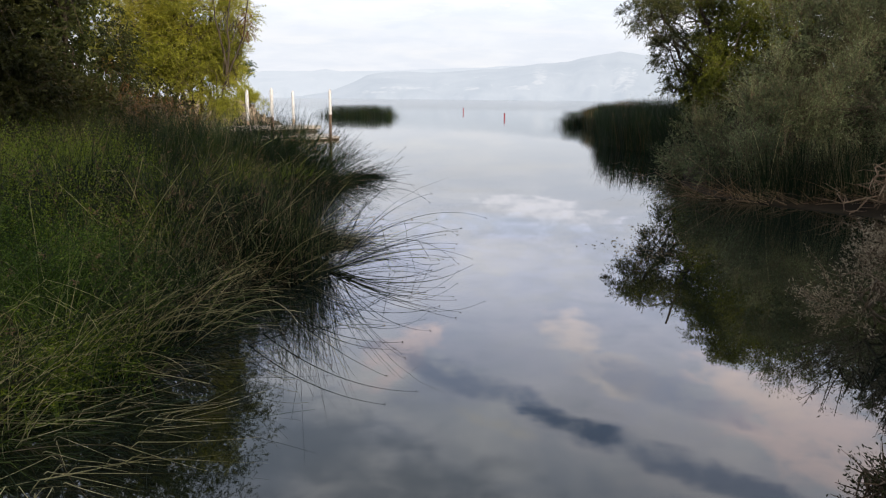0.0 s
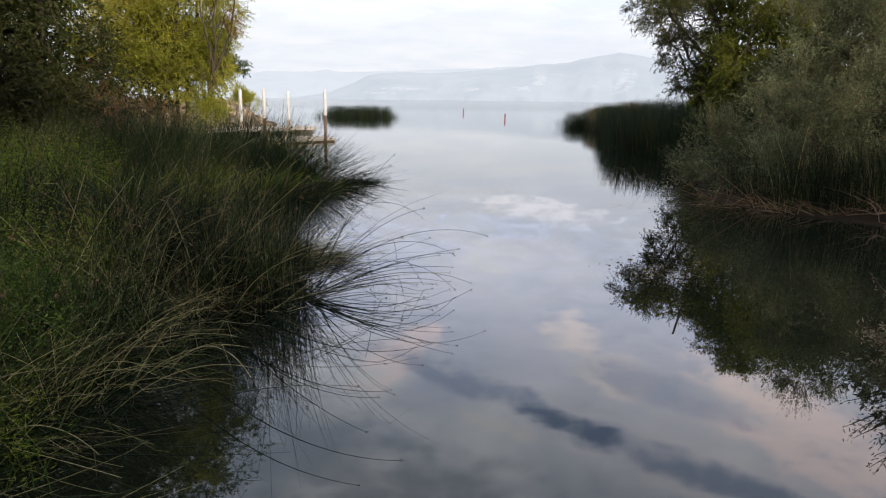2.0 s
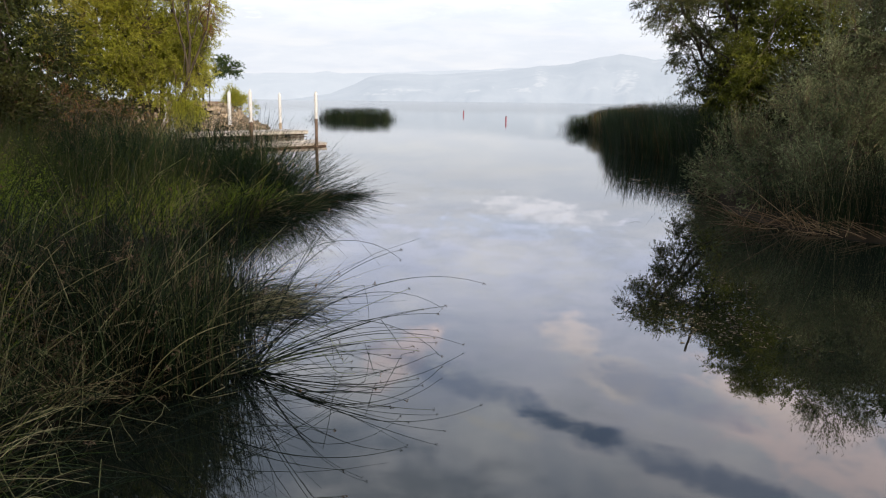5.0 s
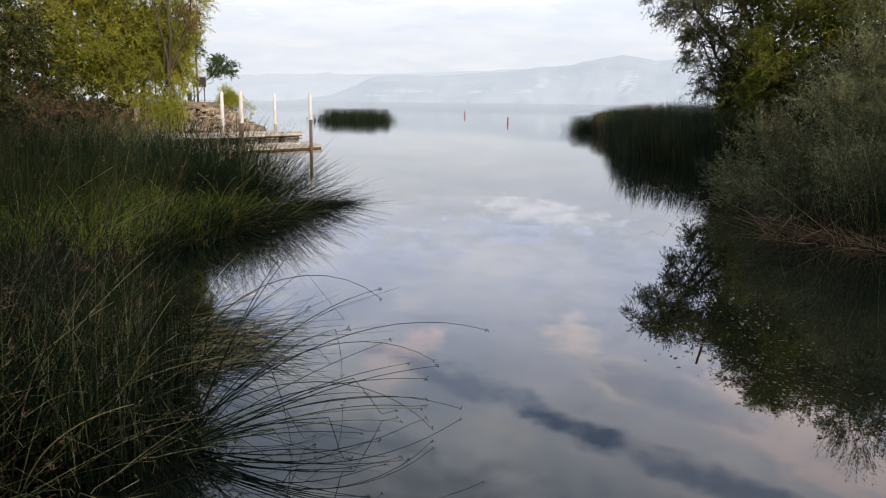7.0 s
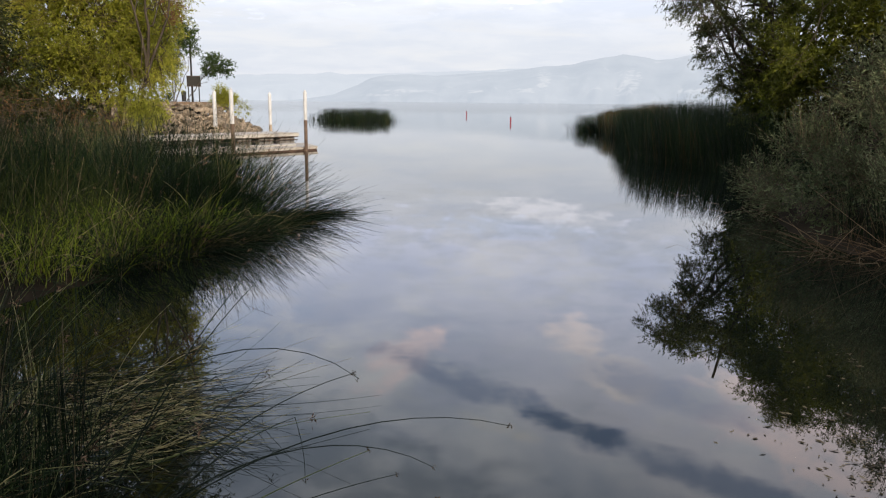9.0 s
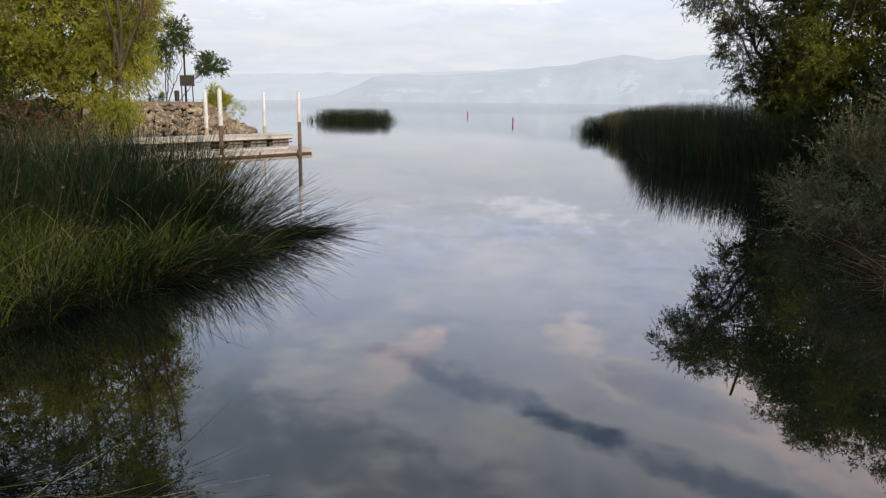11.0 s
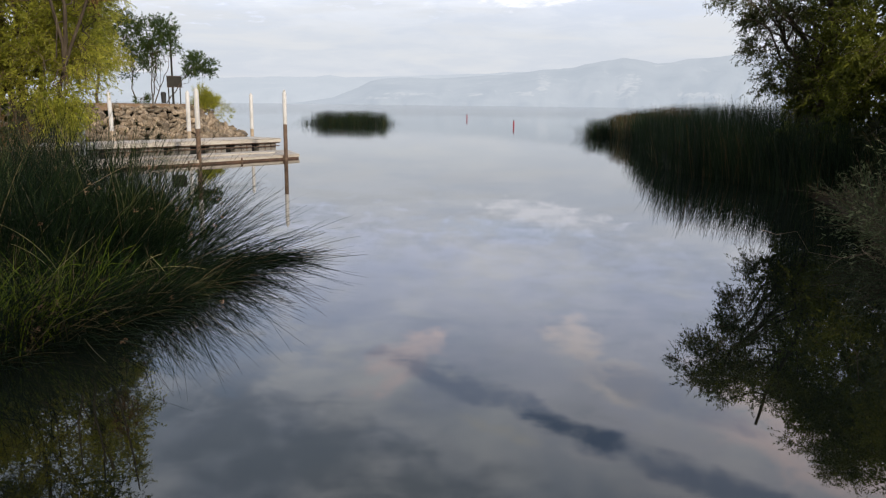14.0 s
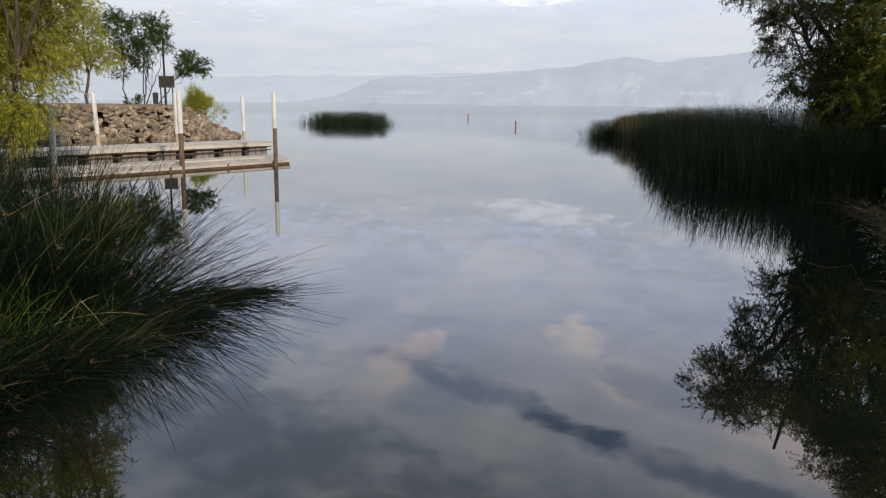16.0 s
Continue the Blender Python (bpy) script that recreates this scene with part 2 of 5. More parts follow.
M_WATER = water_material()
M_MUD = surface("dark_wet_mud", [(0.008, 0.006, 0.0045), (0.019, 0.014, 0.009), (0.038, 0.028, 0.018)], 1.2, 0.95, 0.5, 14.0, spec=0.08)
M_DIRT = surface("dry_brown_dirt", [(0.102, 0.06375, 0.03825), (0.17, 0.1105, 0.068), (0.2465, 0.17, 0.1105)], 1.5, 0.9, 0.5, 18.0)
M_ROCK = surface("pale_brown_riprap", [(0.0585, 0.04524, 0.03354), (0.1989, 0.1599, 0.1209), (0.4134, 0.3588, 0.2808)], 2.2, 0.85, 0.8, 17.0, piece=0.38)
M_BARK = surface("grey_brown_bark", [(0.022, 0.017, 0.013), (0.060, 0.046, 0.033), (0.115, 0.092, 0.066)], 5.0, 0.9, 0.9, 30.0, stretch=(1, 1, 0.25))
M_TWIG = surface("brown_twigs", [(0.05, 0.034, 0.022), (0.12, 0.085, 0.055)], 6.0, 0.85, 0.2)
M_DEADWOOD = surface("bleached_dead_wood", [(0.10, 0.065, 0.042), (0.22, 0.15, 0.10), (0.34, 0.26, 0.18)], 5.0, 0.85, 0.4)
M_WHITE = surface("white_pile_sleeve", [(0.4232, 0.414, 0.414), (0.5704, 0.5704, 0.5888), (0.6808, 0.6808, 0.7084)], 2.0, 0.5, 0.1, 25.0, stretch=(1, 1, 0.4))
M_GRIME = surface("weathered_tan_sleeve", [(0.24, 0.18, 0.12), (0.40, 0.32, 0.24), (0.56, 0.50, 0.42)], 2.5, 0.7, 0.2, 22.0, stretch=(1, 1, 0.3))
M_RUST = surface("rusty_brown_pile", [(0.05, 0.034, 0.026), (0.12, 0.08, 0.06), (0.20, 0.14, 0.10)], 3.0, 0.8, 0.4, 25.0)
M_DECK = surface("weathered_deck_boards", [(0.24, 0.208, 0.176), (0.4, 0.368, 0.336), (0.528, 0.504, 0.48)], 3.0, 0.8, 0.3, 26.0, piece=0.14, stretch=(0.3, 1, 1))
M_FASCIA = surface("pale_dock_fascia", [(0.2952, 0.2542, 0.2132), (0.4592, 0.4264, 0.3854), (0.574, 0.5494, 0.5166)], 2.0, 0.8, 0.3, 22.0, stretch=(0.3, 1, 1))
M_WETWOOD = surface("dark_wet_dock_timber", [(0.035, 0.022, 0.017), (0.085, 0.052, 0.038), (0.16, 0.10, 0.07)], 2.5, 0.7, 0.4, 20.0)
M_FLOAT = surface("grey_dock_float", [(0.16, 0.148, 0.136), (0.264, 0.248, 0.232)], 3.0, 0.75, 0.2)
M_BLACK = surface("black_plastic", [(0.012, 0.012, 0.013), (0.03, 0.03, 0.032)], 4.0, 0.55, 0.1)
M_SIGN = surface("dark_brown_sign_board", [(0.008, 0.007, 0.006), (0.020, 0.017, 0.014)], 4.0, 0.6, 0.1)
M_RED = surface("red_marker_paint", [(0.20, 0.008, 0.018), (0.34, 0.012, 0.03)], 3.0, 0.5, 0.1)

F_TULE = foliage("dark_green_bulrush", [(0.005, 0.012, 0.006), (0.012, 0.026, 0.011), (0.034, 0.056, 0.021), (0.15, 0.17, 0.065)], 0.2, 0.5, 0.6, 2.3, 0.12)
# Brighter bulrush copy; pale and near-black stems paint in light and shade.
F_TULE_LIT = foliage("bulrush_painted_light_and_shade", [(0.006, 0.014, 0.007), (0.018, 0.038, 0.015), (0.082, 0.118, 0.044), (0.46, 0.46, 0.21)], 0.3, 0.5, 0.6, 2.3, 0.2)
# Darker copy of the bulrush, with shade put into its colour.
F_TULE_SHADE = foliage("bulrush_with_painted_shade", [(0.004, 0.009, 0.005), (0.010, 0.021, 0.009), (0.028, 0.046, 0.017)], 0.2)
F_TULE_BROWN = foliage("browning_bulrush", [(0.024, 0.026, 0.012), (0.075, 0.050, 0.024), (0.14, 0.085, 0.040)], 0.25)
# Near-black bulrush copy; its darkness paints stems seen against a bright sky.
F_BACKLIT = foliage("bulrush_painted_backlit", [(0.003, 0.006, 0.004), (0.008, 0.016, 0.009), (0.02, 0.03, 0.014)], 0.1)
F_OLIVE = foliage("olive_bank_grass", [(0.007, 0.015, 0.004), (0.023, 0.040, 0.009), (0.044, 0.060, 0.016), (0.11, 0.105, 0.04)], 0.3)
F_SEED = foliage("pale_brown_seed_tufts", [(0.08, 0.048, 0.028), (0.20, 0.12, 0.075), (0.36, 0.25, 0.17)], 0.3)
# Straw colour, lightened further to stand in for light from above.
F_PALE = foliage("pale_straw_stems", [(0.24, 0.22, 0.09), (0.46, 0.40, 0.20), (0.66, 0.58, 0.34)], 0.15, 0.5, 0.6, 1.0, 0.25)
# Pale green, brightened in place of sky glints on glossy stems.
F_STEM = foliage("pale_green_stems", [(0.05, 0.080, 0.026), (0.15, 0.18, 0.065), (0.42, 0.40, 0.19)], 0.2)
F_STRAW = foliage("dead_straw_stems", [(0.045, 0.034, 0.020), (0.145, 0.112, 0.062), (0.33, 0.27, 0.165)], 0.2)
F_RUSSET = foliage("reddish_dead_reed_stalks", [(0.07, 0.040, 0.023), (0.21, 0.135, 0.075), (0.44, 0.32, 0.195)], 0.2)
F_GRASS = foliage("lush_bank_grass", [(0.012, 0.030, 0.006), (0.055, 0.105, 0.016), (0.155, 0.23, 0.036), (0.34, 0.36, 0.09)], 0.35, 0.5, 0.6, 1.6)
F_WEED = foliage("bright_leafy_weeds", [(0.10, 0.145, 0.014), (0.20, 0.26, 0.025), (0.31, 0.36, 0.045)], 0.45)
F_WILLOW_Y = foliage("yellowing_willow_leaves", [(0.145, 0.165, 0.024), (0.30, 0.32, 0.042), (0.46, 0.455, 0.068), (0.56, 0.51, 0.095)], 0.5, 0.5, 0.35)
F_WILLOW_G = foliage("green_willow_leaves", [(0.030, 0.042, 0.008), (0.080, 0.098, 0.015), (0.17, 0.18, 0.026)], 0.4, 0.5, 0.4)
F_WILLOW_O = foliage("olive_willow_leaves", [(0.05456, 0.06864, 0.01056), (0.1188, 0.1338, 0.0176), (0.2024, 0.2112, 0.02992)], 0.45, 0.5, 0.4)
# Darker willow copy; shade of crowns and undersides put into its colour.
F_WILLOW_D = foliage("willow_leaves_with_painted_shade", [(0.018, 0.027, 0.009), (0.050, 0.062, 0.019), (0.125, 0.138, 0.050)], 0.35, 0.5, 0.4)
# Leaf green darkened to carry the trees' deep shade.
F_DARK = foliage("green_leaves_with_painted_shade", [(0.011, 0.015, 0.006), (0.030, 0.034, 0.011), (0.066, 0.070, 0.020)], 0.35, 0.5, 0.4)
F_SAGE = foliage("grey_green_feathery_leaves", [(0.036, 0.051, 0.026), (0.115, 0.142, 0.070), (0.29, 0.31, 0.17)], 0.35, 0.7, 0.5)
F_PINK = foliage("fading_tamarisk_plumes", [(0.14, 0.12, 0.085), (0.27, 0.225, 0.165), (0.40, 0.345, 0.26)], 0.35, 0.8, 0.9)
F_BROWN = foliage("dry_brown_leaves", [(0.10, 0.055, 0.024), (0.20, 0.11, 0.05), (0.30, 0.17, 0.08)], 0.35, 0.8)
F_LOCUST = foliage("fresh_green_leaves", [(0.0238, 0.04675, 0.01105), (0.0527, 0.0918, 0.0204), (0.102, 0.1445, 0.0357)], 0.4)
H_NEAR = hazy("near_range_painted_haze", (0.485, 0.535, 0.605), (0.55, 0.595, 0.66), 1.0)
H_FAR = hazy("far_range_painted_haze", (0.565, 0.615, 0.685), (0.61, 0.655, 0.72), 1.0)


# ---------------------------------------------------------------- mesh helpers
def mesh(name, verts, faces, mat, smooth=False):
    """A mesh from vertex and face arrays (all faces with the same number of corners)."""
    verts, faces = np.asarray(verts, np.float32).reshape(-1, 3), np.asarray(faces, np.int32)
    k = faces.shape[1]
    me = bpy.data.meshes.new(name)
    me.vertices.add(len(verts))
    me.vertices.foreach_set("co", verts.ravel())
    me.loops.add(faces.size)
    me.loops.foreach_set("vertex_index", faces.ravel())
    me.polygons.add(len(faces))
    me.polygons.foreach_set("loop_start", np.arange(len(faces), dtype=np.int32) * k)
    if smooth:
        me.polygons.foreach_set("use_smooth", np.ones(len(faces), bool))
    me.update(calc_edges=True)
    me.materials.append(mat)
    return me


def piece(name, data, parent=None, label=""):
    """A mesh as a part under a thing, or as a thing of its own."""
    ob = new(name, data)
    ob.parent = parent
    if label:
        ob["label"] = label
    return ob


def part(name, bm, mat, parent=None, label="", smooth=False):
    me = bpy.data.meshes.new(name)
    bm.to_mesh(me)
    bm.free()
    me.materials.append(mat)
    if smooth:
        for p in me.polygons:
            p.use_smooth = True
        me.set_sharp_from_angle(angle=radians(40))
    return piece(name, me, parent, label)


def thing(name, at, label, category, group="", kind=""):
    ob = new(name)
    ob.location = at
    ob.empty_display_size = 0.2
    return tagged(ob, label, category, group, kind)


def unit(v):
    return v / np.maximum(np.linalg.norm(v, axis=-1, keepdims=True), 1e-9)


def tubes(P, R, sides=3, rng=None):
    """Tapered tubes (or flat ribbons, sides=2) along the paths P (n, s, 3) with radii R (n, s)."""
    n, s, _ = P.shape
    T = np.empty_like(P)
    T[:, 1:-1] = P[:, 2:] - P[:, :-2]
    T[:, 0], T[:, -1] = P[:, 1] - P[:, 0], P[:, -1] - P[:, -2]
    T = unit(T)
    ref = unit(rng.normal(size=(n, 1, 3))) if rng is not None else np.array([[[0.31, 0.87, 0.12]]])
    A = unit(np.cross(T, np.broadcast_to(ref, T.shape)))
    B = np.cross(T, A)
    if sides == 2:
        V = np.stack([P - A * R[..., None], P + A * R[..., None]], 2)
    else:
        ang = np.arange(sides) * 2 * np.pi / sides
        V = P[:, :, None] + R[:, :, None, None] * (A[:, :, None] * np.cos(ang)[:, None] + B[:, :, None] * np.sin(ang)[:, None])
    k = V.shape[2]
    idx = np.arange(n * s * k).reshape(n, s, k)
    if sides == 2:
        F = np.stack([idx[:, :-1, 0], idx[:, :-1, 1], idx[:, 1:, 1], idx[:, 1:, 0]], -1).reshape(-1, 4)
    else:
        nx = np.roll(idx, -1, 2)
        F = np.stack([idx[:, :-1], nx[:, :-1], nx[:, 1:], idx[:, 1:]], -1).reshape(-1, 4)
    return V.reshape(-1, 3), F


def join(*sets):
    V, F, o = [], [], 0
    for v, f in sets:
        V.append(v), F.append(f + o)
        o += len(v)
    return np.concatenate(V), np.concatenate(F)


def stems(rng, base, length, heading, lean, sag, width, segs=5, sides=2, tip=0.25, curl=0.0, kink=0.0, kink_at=None, kink_turn=None):
    """Arching stems. base (n, 3); length, heading (radians in plan), lean (radians from upright at the root), sag (further bend
    along the stem), width at the root: numbers or arrays (n)."""
    n = len(base)
    full = lambda a: np.broadcast_to(np.asarray(a, float), (n,))
    length, heading, lean, sag, width, curl = map(full, (length, heading, lean, sag, width, curl))
    P = np.empty((n, segs + 1, 3))
    P[:, 0] = base
    step = length / segs
    # snapped stems: from one joint on they lean much further
    joint = rng.integers(2, segs, n) if kink_at is None else full(kink_at)
    snap = (rng.random(n) < kink) * (0.5 + 1.3 * rng.random(n)) if kink_turn is None else full(kink_turn)
    swing = snap * rng.normal(size=n) * 0.5
    for i in range(segs):
        q = (i + 0.5) / segs
        a = lean + sag * q ** 1.4 + snap * (i >= joint)
        h = heading + curl * q + swing * (i >= joint)
        P[:, i + 1] = P[:, i] + step[:, None] * np.stack([np.sin(a) * np.cos(h), np.sin(a) * np.sin(h), np.cos(a)], -1)
    P[:, 1:, 2] = np.maximum(P[:, 1:, 2], 0.015 + 0.05 * rng.random((n, 1)))
    taper = np.linspace(1.0, tip, segs + 1)
    return tubes(P, 0.5 * width[:, None] * taper, sides, rng), P


def leaf_faces(rng, pos, along, length, width, fold=0.25):
    """Pointed leaves: one folded four-cornered blade each."""
    n = len(pos)
    along = unit(along)
    side = unit(np.cross(along, rng.normal(size=(n, 3))))
    nrm = np.cross(along, side)
    length = np.broadcast_to(np.asarray(length, float), (n,))[:, None]
    width = np.broadcast_to(np.asarray(width, float), (n,))[:, None]
    mid = pos + along * length * 0.45 - nrm * width * fold
    V = np.stack([pos, mid + side * width * 0.5, pos + along * length, mid - side * width * 0.5], 1)
    return V.reshape(-1, 3), np.arange(n * 4).reshape(n, 4)


def sprays(rng, centres, out, leaves, twig, leaf_len, leaf_wid, droop=0.0, spread=0.5):
    """Leafy twigs: at each centre one twig along out, with leaves set along it."""
    n = len(centres)
    out = unit(out + rng.normal(size=(n, 3)) * spread)
    out[:, 2] -= droop * rng.random(n)
    out = unit(out)
    tw = twig * (0.6 + 0.8 * rng.random(n))
    P = np.stack([centres + out * (tw * q)[:, None] - np.array([0, 0, 1.0]) * (droop * 0.5 * tw * q * q)[:, None] for q in (0, 0.5, 1.0)], 1)
    wood = tubes(P, np.broadcast_to(np.array([0.006, 0.004, 0.002]), (n, 3)), 2, rng)
    q = rng.random((n, leaves))
    pos = P[:, :1] * (1 - q)[..., None] + P[:, 2:] * q[..., None]
    pos = pos + rng.normal(size=pos.shape) * 0.02
    ldir = unit(out[:, None] * 0.7 + rng.normal(size=pos.shape) * 0.6 - np.array([0, 0, 1.0]) * droop * 0.5)
    ll = leaf_len * (0.6 + 0.8 * rng.random(n * leaves))
    return leaf_faces(rng, pos.reshape(-1, 3), ldir.reshape(-1, 3), ll, leaf_wid * (0.7 + 0.6 * rng.random(n * leaves))), wood


def crown_points(rng, lobes, count, gaps=0.9, shell=0.45, grain=0.8, clumps=None):
    """Points in the outer part of the crown's lobes (x, y, z, rx, ry, rz), thinned by a noise so that gaps stay open."""
    lobes = np.asarray(lobes, float)
    vol = lobes[:, 3] * lobes[:, 4] * lobes[:, 5]
    pick = rng.choice(len(lobes), count * 3, p=vol / vol.sum())
    d = unit(rng.normal(size=(count * 3, 3)))
    r = (shell + (1 - shell) * rng.random(count * 3)) ** 0.7
    p = lobes[pick, :3] + d * r[:, None] * lobes[pick, 3:]
    if clumps:
        # billows: the twigs gather round points of the outer shell
        many, wide = clumps
        hubs, ways = (lobes[pick, :3] + d * (0.62 + 0.36 * rng.random((count * 3, 1))) * lobes[pick, 3:])[:many], d[:many]
        own = rng.integers(0, len(hubs), count * 3)
        off = unit(rng.normal(size=(count * 3, 3))) * (rng.random((count * 3, 1)) ** 0.5) * wide * (0.6 + 0.8 * (own[:, None] * 0.618 % 1.0))
        p = np.where(rng.random((count * 3, 1)) < 0.90, hubs[own] + off * np.array([1, 1, 0.75]), p)
        d = unit(ways[own] * 0.6 + off / wide)
    keep = []
    for k, v in enumerate(p):
        if noise.noise(Vector(v) * grain) * gaps + noise.noise(Vector(v) * grain * 2.7) * gaps * 0.6 > -0.10 and v[2] > 0.05:
            keep.append(k)
            if len(keep) == count:
                break
    return p[keep], d[keep]


def limb_path(a, b, rng, wiggle=0.12, rise=0.15, n=7):
    a, b = np.asarray(a, float), np.asarray(b, float)
    q = np.linspace(0, 1, n)[:, None]
    L = np.linalg.norm(b - a)
    p = a * (1 - q) + b * q
    p += np.sin(np.pi * q) * np.array([0, 0, rise * L])
    p[1:-1] += rng.normal(size=(n - 2, 3)) * wiggle * L * 0.35
    return p


def tree(name, seed, foot, lobes, label, leaf_mat, count=2500, leaves=14, twig=0.5, leaf=(0.11, 0.025), droop=0.3, trunks=((0, 0, 4.0),), girth=0.16,
         limbs=9, gaps=0.9, shell=0.45, category="tree", group="", spread=0.5, accents=(), grain=0.8, upward=0.25, sway=0.10, core=0, clumps=None):
    """A tree: tapered trunks (tops, or lists of joints, relative to the foot), limbs out to the crown's lobes, and a crown of leafy twigs."""
    rng = np.random.default_rng(seed)
    t = thing(name, foot, label, category, group)
    foot = np.asarray(foot, float)
    ends = []
    for top in trunks:
        if isinstance(top, list):
            # a bent stem given by its joints
            q = np.linspace(0, len(top) - 1, 9)
            p = np.stack([np.interp(q, range(len(top)), [j[a] for j in top]) for a in range(3)], -1)
            p[1:-1] = p[1:-1] * 0.6 + (p[:-2] + p[2:]) * 0.2 + rng.normal(size=(7, 3)) * 0.025
        else:
            p = limb_path((0, 0, -0.3), top, rng, sway, 0.0, 9)
        r = np.linspace(girth, girth * 0.35, 9)
        v, f = tubes(p[None], r[None], 9)
        piece("trunk", mesh("trunk", v, f, M_BARK, True), t)
        ends.append((p, r))
    lobes = np.asarray(lobes, float)
    pts, outs = crown_points(rng, lobes, count, gaps, shell, grain, clumps)
    pick = pts[rng.choice(len(pts), min(limbs, len(pts)), replace=False)]
    small = []
    for q in pick:
        p, r = ends[rng.integers(len(ends))]
        k = rng.integers(3, 8)
        path = limb_path(p[k], q - foot, rng, 0.16, 0.06, 8)
        rr = np.linspace(max(r[k] * 0.55, 0.02), 0.008, 8)
        v, f = tubes(path[None], rr[None], 6)
        piece("limb", mesh("limb", v, f, M_BARK, True), t)
        for _ in range(7):
            j = rng.integers(3, 8)
            near = pts[np.argmin(np.linalg.norm(pts - foot - path[j] + rng.normal(size=3) * 0.5, axis=1))] - foot
            small.append(limb_path(path[j], near, rng, 0.2, 0.05, 5))
    if small:
        v, f = tubes(np.array(small), np.broadcast_to(np.linspace(0.014, 0.004, 5), (len(small), 5)), 3, rng)
        tagged(piece("twig_growth", mesh("twig_growth", v, f, M_TWIG), t), kind="stuff")
    (v, f), wood = sprays(rng, pts - foot, outs + np.array([0, 0, upward]), leaves, twig, leaf[0], leaf[1], droop, spread)
    if core:
        # larger leaves added deep inside the crown to close sky gaps and darken it
        pick = lobes[rng.choice(len(lobes), core, p=lobes[:, 3:].prod(1) / lobes[:, 3:].prod(1).sum())]
        deep = pick[:, :3] + unit(rng.normal(size=(core, 3))) * (rng.random((core, 1)) ** 0.4 * 0.64) * pick[:, 3:]
        deep = deep[deep[:, 2] > 0.15]
        inner, _ = sprays(rng, deep - foot, rng.normal(size=deep.shape), 11, twig, leaf[0] * 1.4, min(leaf[1] * 2.6, 0.09), droop, spread)
        v, f = join((v, f), inner)
    piece("crown", mesh("crown", v, f, leaf_mat), t)
    tagged(piece("twig_growth", mesh("twig_growth", *wood, M_TWIG), t), kind="stuff")
    for lobe, mat, n in accents:
        pts, outs = crown_points(rng, [lobe], n, 0.6, 0.1)
        (v, f), wood = sprays(rng, pts - foot, outs, leaves, twig * 0.8, leaf[0], leaf[1], droop, spread)
        piece("crown", mesh("crown", v, f, mat), t)
    return t


def scatter(rng, n, poly):
    """n points inside a polygon in plan."""
    poly = np.asarray(poly, float)
    lo, hi = poly.min(0), poly.max(0)
    out = np.empty((0, 2))
    while len(out) < n:
        p = lo + (hi - lo) * rng.random((n * 2, 2))
        inside = np.zeros(len(p), bool)
        for (x0, y0), (x1, y1) in zip(poly, np.roll(poly, -1, 0)):
            c = ((y0 > p[:, 1]) != (y1 > p[:, 1])) & (p[:, 0] < (x1 - x0) * (p[:, 1] - y0) / (y1 - y0 + 1e-12) + x0)
            inside ^= c
        out = np.concatenate([out, p[inside]])
    return out[:n]


# ---------------------------------------------------------------- ground, banks and lake
LEFT_Y = [-60, -5, 2, 5, 7, 9.5, 10.8, 11.5, 12.2, 13.2, 15.5, 18, 20, 22, 24.5, 27, 31, 36, 41, 47, 54, 59, 60.3, 66.6, 71, 75.5, 82, 88, 94, 130, 5000]
LEFT_X = [-4, -4.0, -3.9, -3.35, -3.05, -2.8, -2.4, -1.8, -1.7, -2.6, -5.2, -5.0, -4.2, -3.9, -4.6, -7.5, -9.3, -13.4, -17, -22, -29, -33, -28.3, -24.1, -18.3, -17.6, -20, -30, -70, -700, -2400]
RIGHT_Y = [-60, -5, 4, 8, 11, 15, 18.5, 20, 21.5, 24, 28, 34, 40, 43, 46, 50, 56, 62, 70, 78, 81, 86, 92, 98, 104, 120, 5000]
RIGHT_X = [5, 4.0, 3.5, 5.6, 7.5, 10, 10.2, 8.8, 7.6, 7.4, 8.5, 10.5, 11.2, 12.2, 12.3, 12.5, 12.9, 13.3, 13.9, 13.8, 12.6, 14.5, 18, 28, 50, 300, 2400]


def land(x, y):
    """Metres inland of the nearer shore (negative over the lake)."""
    return np.maximum(np.interp(y, LEFT_Y, LEFT_X) - x, x - np.interp(y, RIGHT_Y, RIGHT_X))


def height(x, y):
    d = land(x, y)
    h = np.where(d > 0, 0.02 + 0.75 * (1 - np.exp(-np.maximum(d, 0) / 7)), np.maximum(d * 0.35, -1.6))
    jetty = np.clip((y - 55) / 5, 0, 1) * (x < 0) * np.clip((130 - y) / 40, 0, 1)
    return np.where(d > 0, h * (1 - jetty) + jetty * np.clip(d * 0.40 - 0.75, 0, 2.2), h)


gx = np.unique(np.concatenate([np.linspace(-30, 30, 91), np.linspace(-90, -30, 31), np.linspace(30, 90, 21), -np.geomspace(90, 2500, 16), np.geomspace(90, 2500, 16)]))
gy = np.unique(np.concatenate([np.linspace(-20, 80, 121), np.linspace(80, 140, 21), np.geomspace(140, 4900, 24), -np.geomspace(20, 1500, 14)]))
X, Y = np.meshgrid(gx, gy)
Z = height(X, Y)
bumps = np.array([noise.noise(Vector((a * 0.9, b * 0.9, 3.1))) for a, b in zip(X.ravel(), Y.ravel())]).reshape(X.shape)
Z = Z + np.where(land(X, Y) > 0.2, bumps * 0.07, 0)
ids = np.arange(X.size).reshape(X.shape)
quads = np.stack([ids[:-1, :-1], ids[:-1, 1:], ids[1:, 1:], ids[1:, :-1]], -1).reshape(-1, 4)
